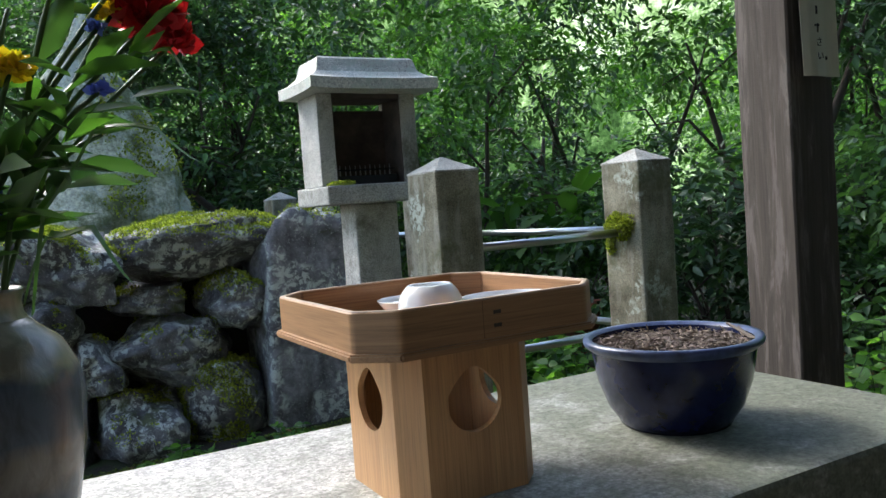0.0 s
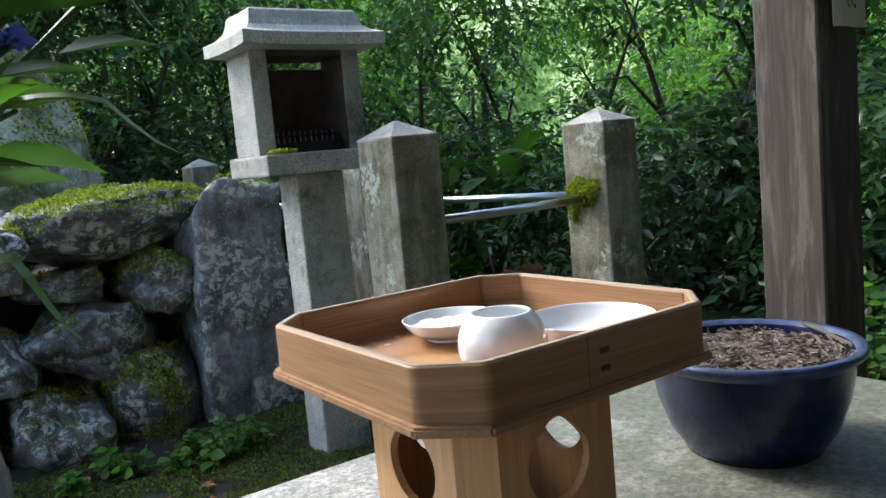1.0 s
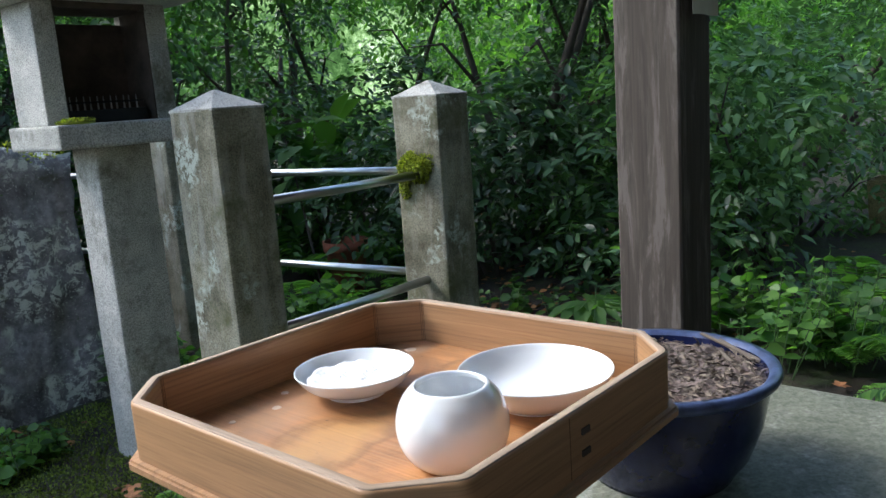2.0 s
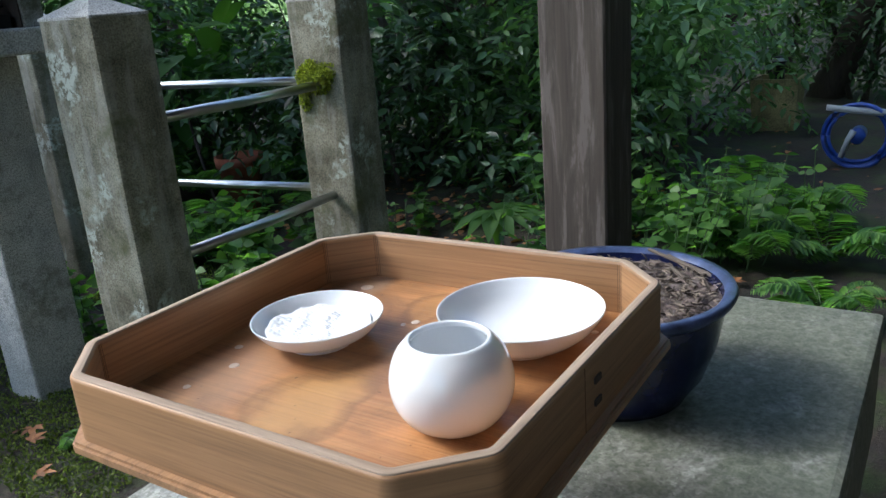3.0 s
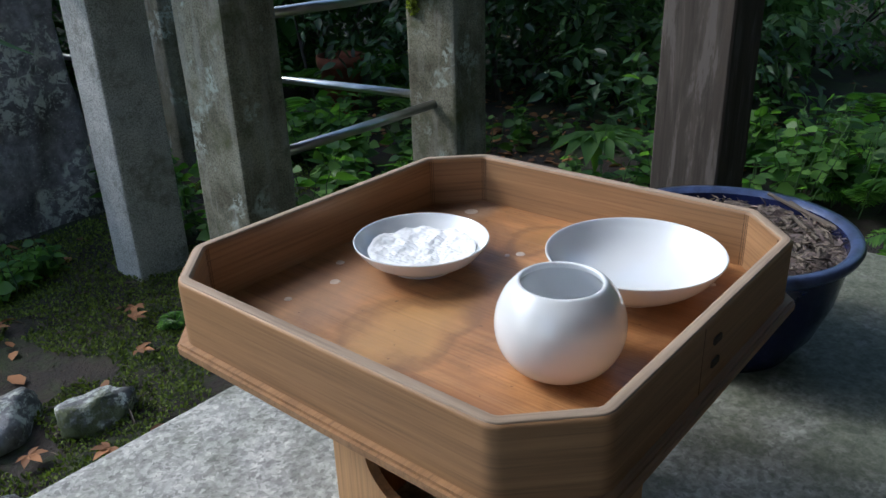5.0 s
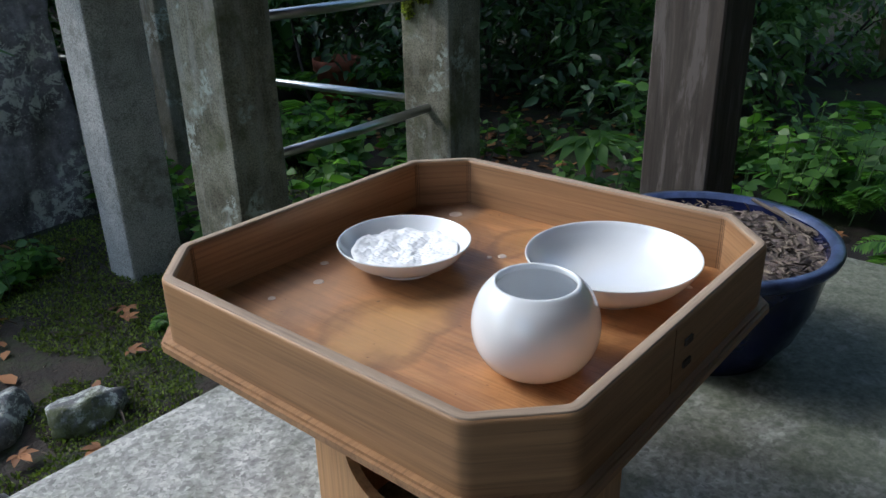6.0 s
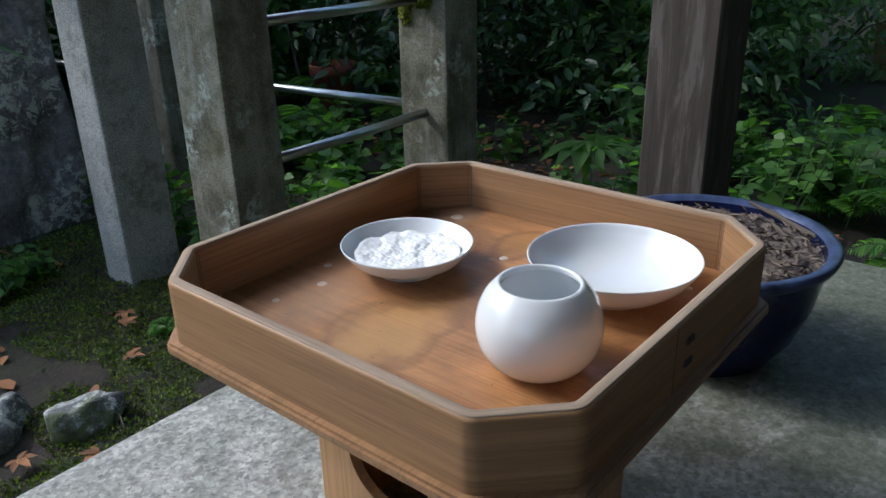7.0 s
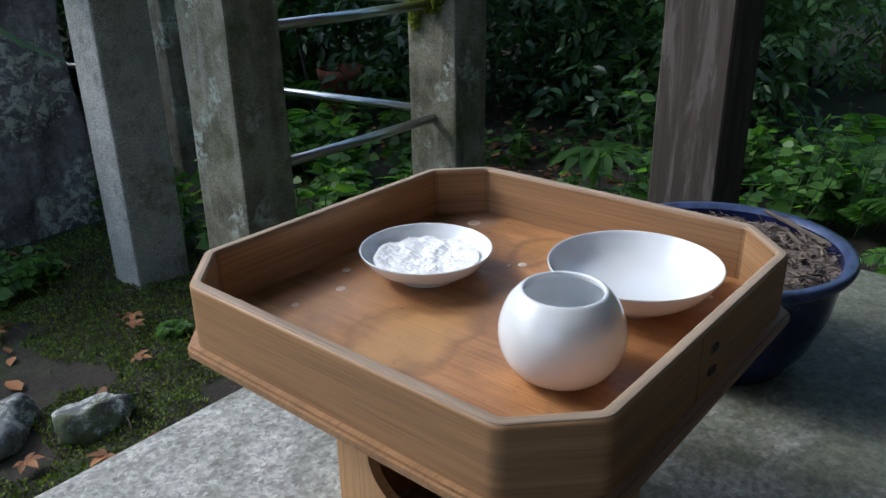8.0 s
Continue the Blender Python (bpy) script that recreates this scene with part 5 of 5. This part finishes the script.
def build_hose():
    z = ground_z(3.3, 0.08)
    t = thing("garden_hose", "coiled blue garden hose with a grey spray handle", "hose", (3.33, 0.08, z))
    rng = random.Random(2)
    for k in range(5):
        r, tilt = 0.12 + 0.012 * rng.uniform(-1, 1), rng.uniform(-0.25, 0.25)
        pts = [(0.05 * math.sin(tilt) * math.cos(a) + 0.012 * k, r * math.cos(a), 0.13 + r * math.sin(a)) for a in (2 * math.pi * i / 28 for i in range(29))]
        part("coil", tube(pts, [0.0085] * 29, 8), M_HOSE, t, "", True)
    part("reel", tube([(-0.02, 0, 0.13), (0.09, 0, 0.13)], [0.03, 0.03], 24), M_HOSE, t, "", True)
    part("spray_handle", tube([(-0.05, 0.05, 0.05), (-0.05, 0.03, 0.12), (-0.04, 0.01, 0.16)], [0.012, 0.010, 0.014], 10), M_GREYPLASTIC, t, "grey plastic spray handle", True)
    part("bracket", tube([(-0.02, 0.12, 0.25), (0.0, 0.0, 0.235), (0.0, -0.2, 0.22)], [0.012, 0.014, 0.014], 10), M_GREYPLASTIC, t, "pale plastic bracket", True)


build_hose()


# ---- the wood ----
def build_shrub(name, label, x, y, h, blobs, material, twigs, per, size, seed, wide=1.0, stems=3, group="shrubs", droop=0.25, trunk=None):
    """Thin stems and a ragged crown of leaf sprays. blobs: centre and radii, from the shrub's foot."""
    rng = np.random.default_rng(seed)
    t = thing(name, label, "shrub" if "tree" not in name else "tree", (x, y, ground_z(x, y)), group)
    for i in range(stems):
        a = rng.uniform(0, 6.28)
        k = blobs[i % len(blobs)]
        top = np.array((k[0] + rng.normal() * 0.1, k[1] + rng.normal() * 0.1, k[2] + k[5] * 0.3))
        foot = np.array((0.04 * math.cos(a), 0.04 * math.sin(a), -0.12))
        r = trunk or 0.007 + 0.006 * h
        pts = [foot + (top - foot) * s + np.array([math.sin(s * 7 + a), math.cos(s * 5 + a), 0]) * 0.03 * h * s * (1 - s * 0.5) for s in (0, 0.2, 0.4, 0.6, 0.8, 1.0)]
        part("stem", tube([tuple(p) for p in pts], [r * f for f in (1.1, 1.0, 0.85, 0.65, 0.45, 0.2)], 8), M_BARK, t, "", True)
        for j in (2, 3, 4):
            q = pts[j] + np.array([rng.normal() * 0.3, rng.normal() * 0.3, rng.uniform(0.1, 0.4)]) * (0.25 + 0.15 * h)
            part("branch", tube([tuple(pts[j]), tuple((pts[j] + q) / 2 + np.array([0, 0, 0.03 * h])), tuple(q)], [r * 0.45, r * 0.3, r * 0.1], 6), M_BARK, t, "", True)
    crown("leaves", t, material, [b[:3] for b in blobs], [b[3:] for b in blobs], twigs, per, size, rng, wide, droop)
    return t


EYE_X, EYE_Y = -0.32, -0.35


def polar(deg, d):
    """Right of straight ahead, and metres off, from the altar's front."""
    return EYE_X + d * math.sin(radians(deg)), EYE_Y + d * math.cos(radians(deg))


rs = np.random.default_rng(21)
# low glossy shrubs behind the fence and beside the path: degrees, distance, height, material
NEAR = [(52, 3.5, 0.75, 0), (57, 3.9, 0.85, 0), (62, 3.4, 0.7, 0), (66, 3.7, 0.85, 1), (71, 3.4, 0.8, 1), (73, 4.4, 0.95, 1), (47, 4.3, 0.9, 0), (41, 4.2, 0.7, 1), (36, 4.4, 0.8, 0), (32, 4.6, 1.0, 0),
        (68, 4.6, 1.05, 1), (79, 5.6, 1.3, 1), (84, 5.4, 1.3, 0), (90, 6.2, 1.4, 0), (60, 4.9, 1.4, 0), (27, 4.8, 0.9, 1), (22, 4.6, 1.0, 0), (17, 4.9, 1.1, 0), (12, 5.2, 1.3, 0), (6, 5.3, 1.4, 0)]
for i, (a, d, h, m) in enumerate(NEAR):
    x, y = polar(a, d)
    blobs = [(rs.normal() * 0.18, rs.normal() * 0.18, h * f, 0.38, 0.38, 0.20 + 0.1 * h) for f in (0.3, 0.55, 0.85)]
    build_shrub("shrub", "dark glossy evergreen shrub at the edge of the wood" if not m else "light green leafy shrub in the wood", x, y, h, blobs, (M_LEAF_DARK, M_LEAF_SHINY if a > 60 else M_LEAF_MID)[m], 330, 7, 0.062, 100 + i, 0.85, 4)
build_shrub("broad_leaved_shrub", "shrub with a few very large lobed leaves", 2.05, 2.45, 0.8, [(0, 0, 0.72, 0.25, 0.25, 0.08), (0.2, 0.1, 0.55, 0.2, 0.2, 0.08)], M_LEAF_MID, 12, 4, 0.17, 95, 1.0, 2, "shrubs", 0.3, 0.008)
for i, (a, d, h) in enumerate(((5, 5.0, 2.4), (11, 5.3, 2.6), (17, 5.6, 2.6), (22, 5.3, 2.2), (60, 5.4, 2.0), (8, 6.2, 2.8), (14, 6.3, 3.0), (1, 6.4, 3.0))):
    x, y = polar(a, d)
    build_shrub("tall_shrub", "tall dark evergreen shrub in deep shade", x, y, h, [(rs.normal() * 0.2, rs.normal() * 0.2, h * f, 0.55, 0.55, 0.5) for f in (0.35, 0.65, 0.9)], M_LEAF_DARK, 620, 7, 0.06, 130 + i, 0.8, 4)
# slender trees that show their stems
for i, (a, d, h, n, r) in enumerate(((32, 4.2, 4.2, 2, 0.02), (53.5, 4.0, 4.5, 2, 0.038), (56, 4.3, 4.0, 1, 0.03), (24, 4.8, 4.0, 2, 0.03), (44, 5.2, 4.5, 2, 0.024), (64, 5.0, 4.0, 2, 0.03), (81, 5.6, 4.2, 1, 0.10), (15, 4.9, 3.6, 3, 0.018), (8, 5.4, 4.0, 2, 0.03), (38, 5.8, 5, 2, 0.05))):
    x, y = polar(a, d)
    blobs = [(rs.normal() * 0.6, rs.normal() * 0.6, z, 0.42, 0.42, 0.17) for z in ((1.45, 1.65, 1.8, 1.9, 2.0, 2.1, 2.2) if 40 < a < 66 else (1.2, 1.5, 1.75, 2.05, 2.4, 2.8, 3.2, 3.5))]
    build_shrub("slender_tree", "slender woodland tree with a thin dark stem", x, y, h, blobs, (M_LEAF_MID, M_LEAF_DARK)[i % 2], 560, 8, 0.058, 220 + i, 0.8, n, "woodland trees", 0.3, r)
# the wood behind: darker leaf colours stand for shade at left, lighter for sky light
for i in range(46):
    a, d = rs.uniform(-12, 100), rs.uniform(7, 13)
    if 27 < a < 50 and i % 2:
        continue
    x, y = polar(a, d)
    h = rs.uniform(1.8, 3.4 if 38 < a < 70 else 5.2)
    blobs = [(rs.normal() * 0.8, rs.normal() * 0.8, h * f, 0.62, 0.62, 0.24) for f in (0.2, 0.32, 0.45, 0.58, 0.7, 0.82, 0.95)]
    build_shrub("broadleaf_tree", "broadleaf tree in the wood, its green leaf tone set by bearing", x, y, h, blobs, M_LEAF_DARK if a < 20 else (M_LEAF_MID, M_LEAF_BRIGHT, M_LEAF_BRIGHT)[i % 3], 380, 8, 0.082, 300 + i, 0.9, 2, "woodland trees")
# dense dark trees out of view, added beside and behind the altar to block sky light
for i, (a, d) in enumerate(((118, 6.5), (130, 6.0), (124, 8.5), (145, 6), (160, 6.5), (178, 6.5), (196, 7))):
    x, y = polar(a, d)
    blobs = [(rs.normal() * 0.5, rs.normal() * 0.5, z, 1.6, 1.6, 1.0) for z in (1.2, 2.8, 4.4, 6.0)]
    build_shrub("evergreen_tree", "dense dark evergreen tree, unseen, added to block sky light", x, y, 7, blobs, M_LEAF_DARK, 620, 8, 0.26, 400 + i, 1.1, 1, "evergreen trees", 0.25, 0.12)


def build_backdrop():
    m = bpy.data.materials.new("far_wood")
    n, l, b = nodes_of(m)
    v = coords(n, l, (1, 1, 1), True)
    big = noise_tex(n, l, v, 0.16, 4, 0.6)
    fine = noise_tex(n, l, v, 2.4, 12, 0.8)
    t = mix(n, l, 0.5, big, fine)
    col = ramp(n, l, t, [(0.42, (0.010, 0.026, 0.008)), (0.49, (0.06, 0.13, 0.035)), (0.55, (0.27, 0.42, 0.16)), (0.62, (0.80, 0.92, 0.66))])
    # the sheet gives off its own light in place of sunlit foliage
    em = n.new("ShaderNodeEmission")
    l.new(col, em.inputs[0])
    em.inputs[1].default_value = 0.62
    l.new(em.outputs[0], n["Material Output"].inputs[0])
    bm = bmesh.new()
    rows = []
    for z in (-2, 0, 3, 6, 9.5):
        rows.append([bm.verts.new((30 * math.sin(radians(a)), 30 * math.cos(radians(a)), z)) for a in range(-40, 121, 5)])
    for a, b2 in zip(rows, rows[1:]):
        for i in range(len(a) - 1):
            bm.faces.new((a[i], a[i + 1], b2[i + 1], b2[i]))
    tagged(part("backdrop", bm, m), "glowing green sheet standing for sunlit woodland in the distance", "backdrop", kind="structure")


build_backdrop()
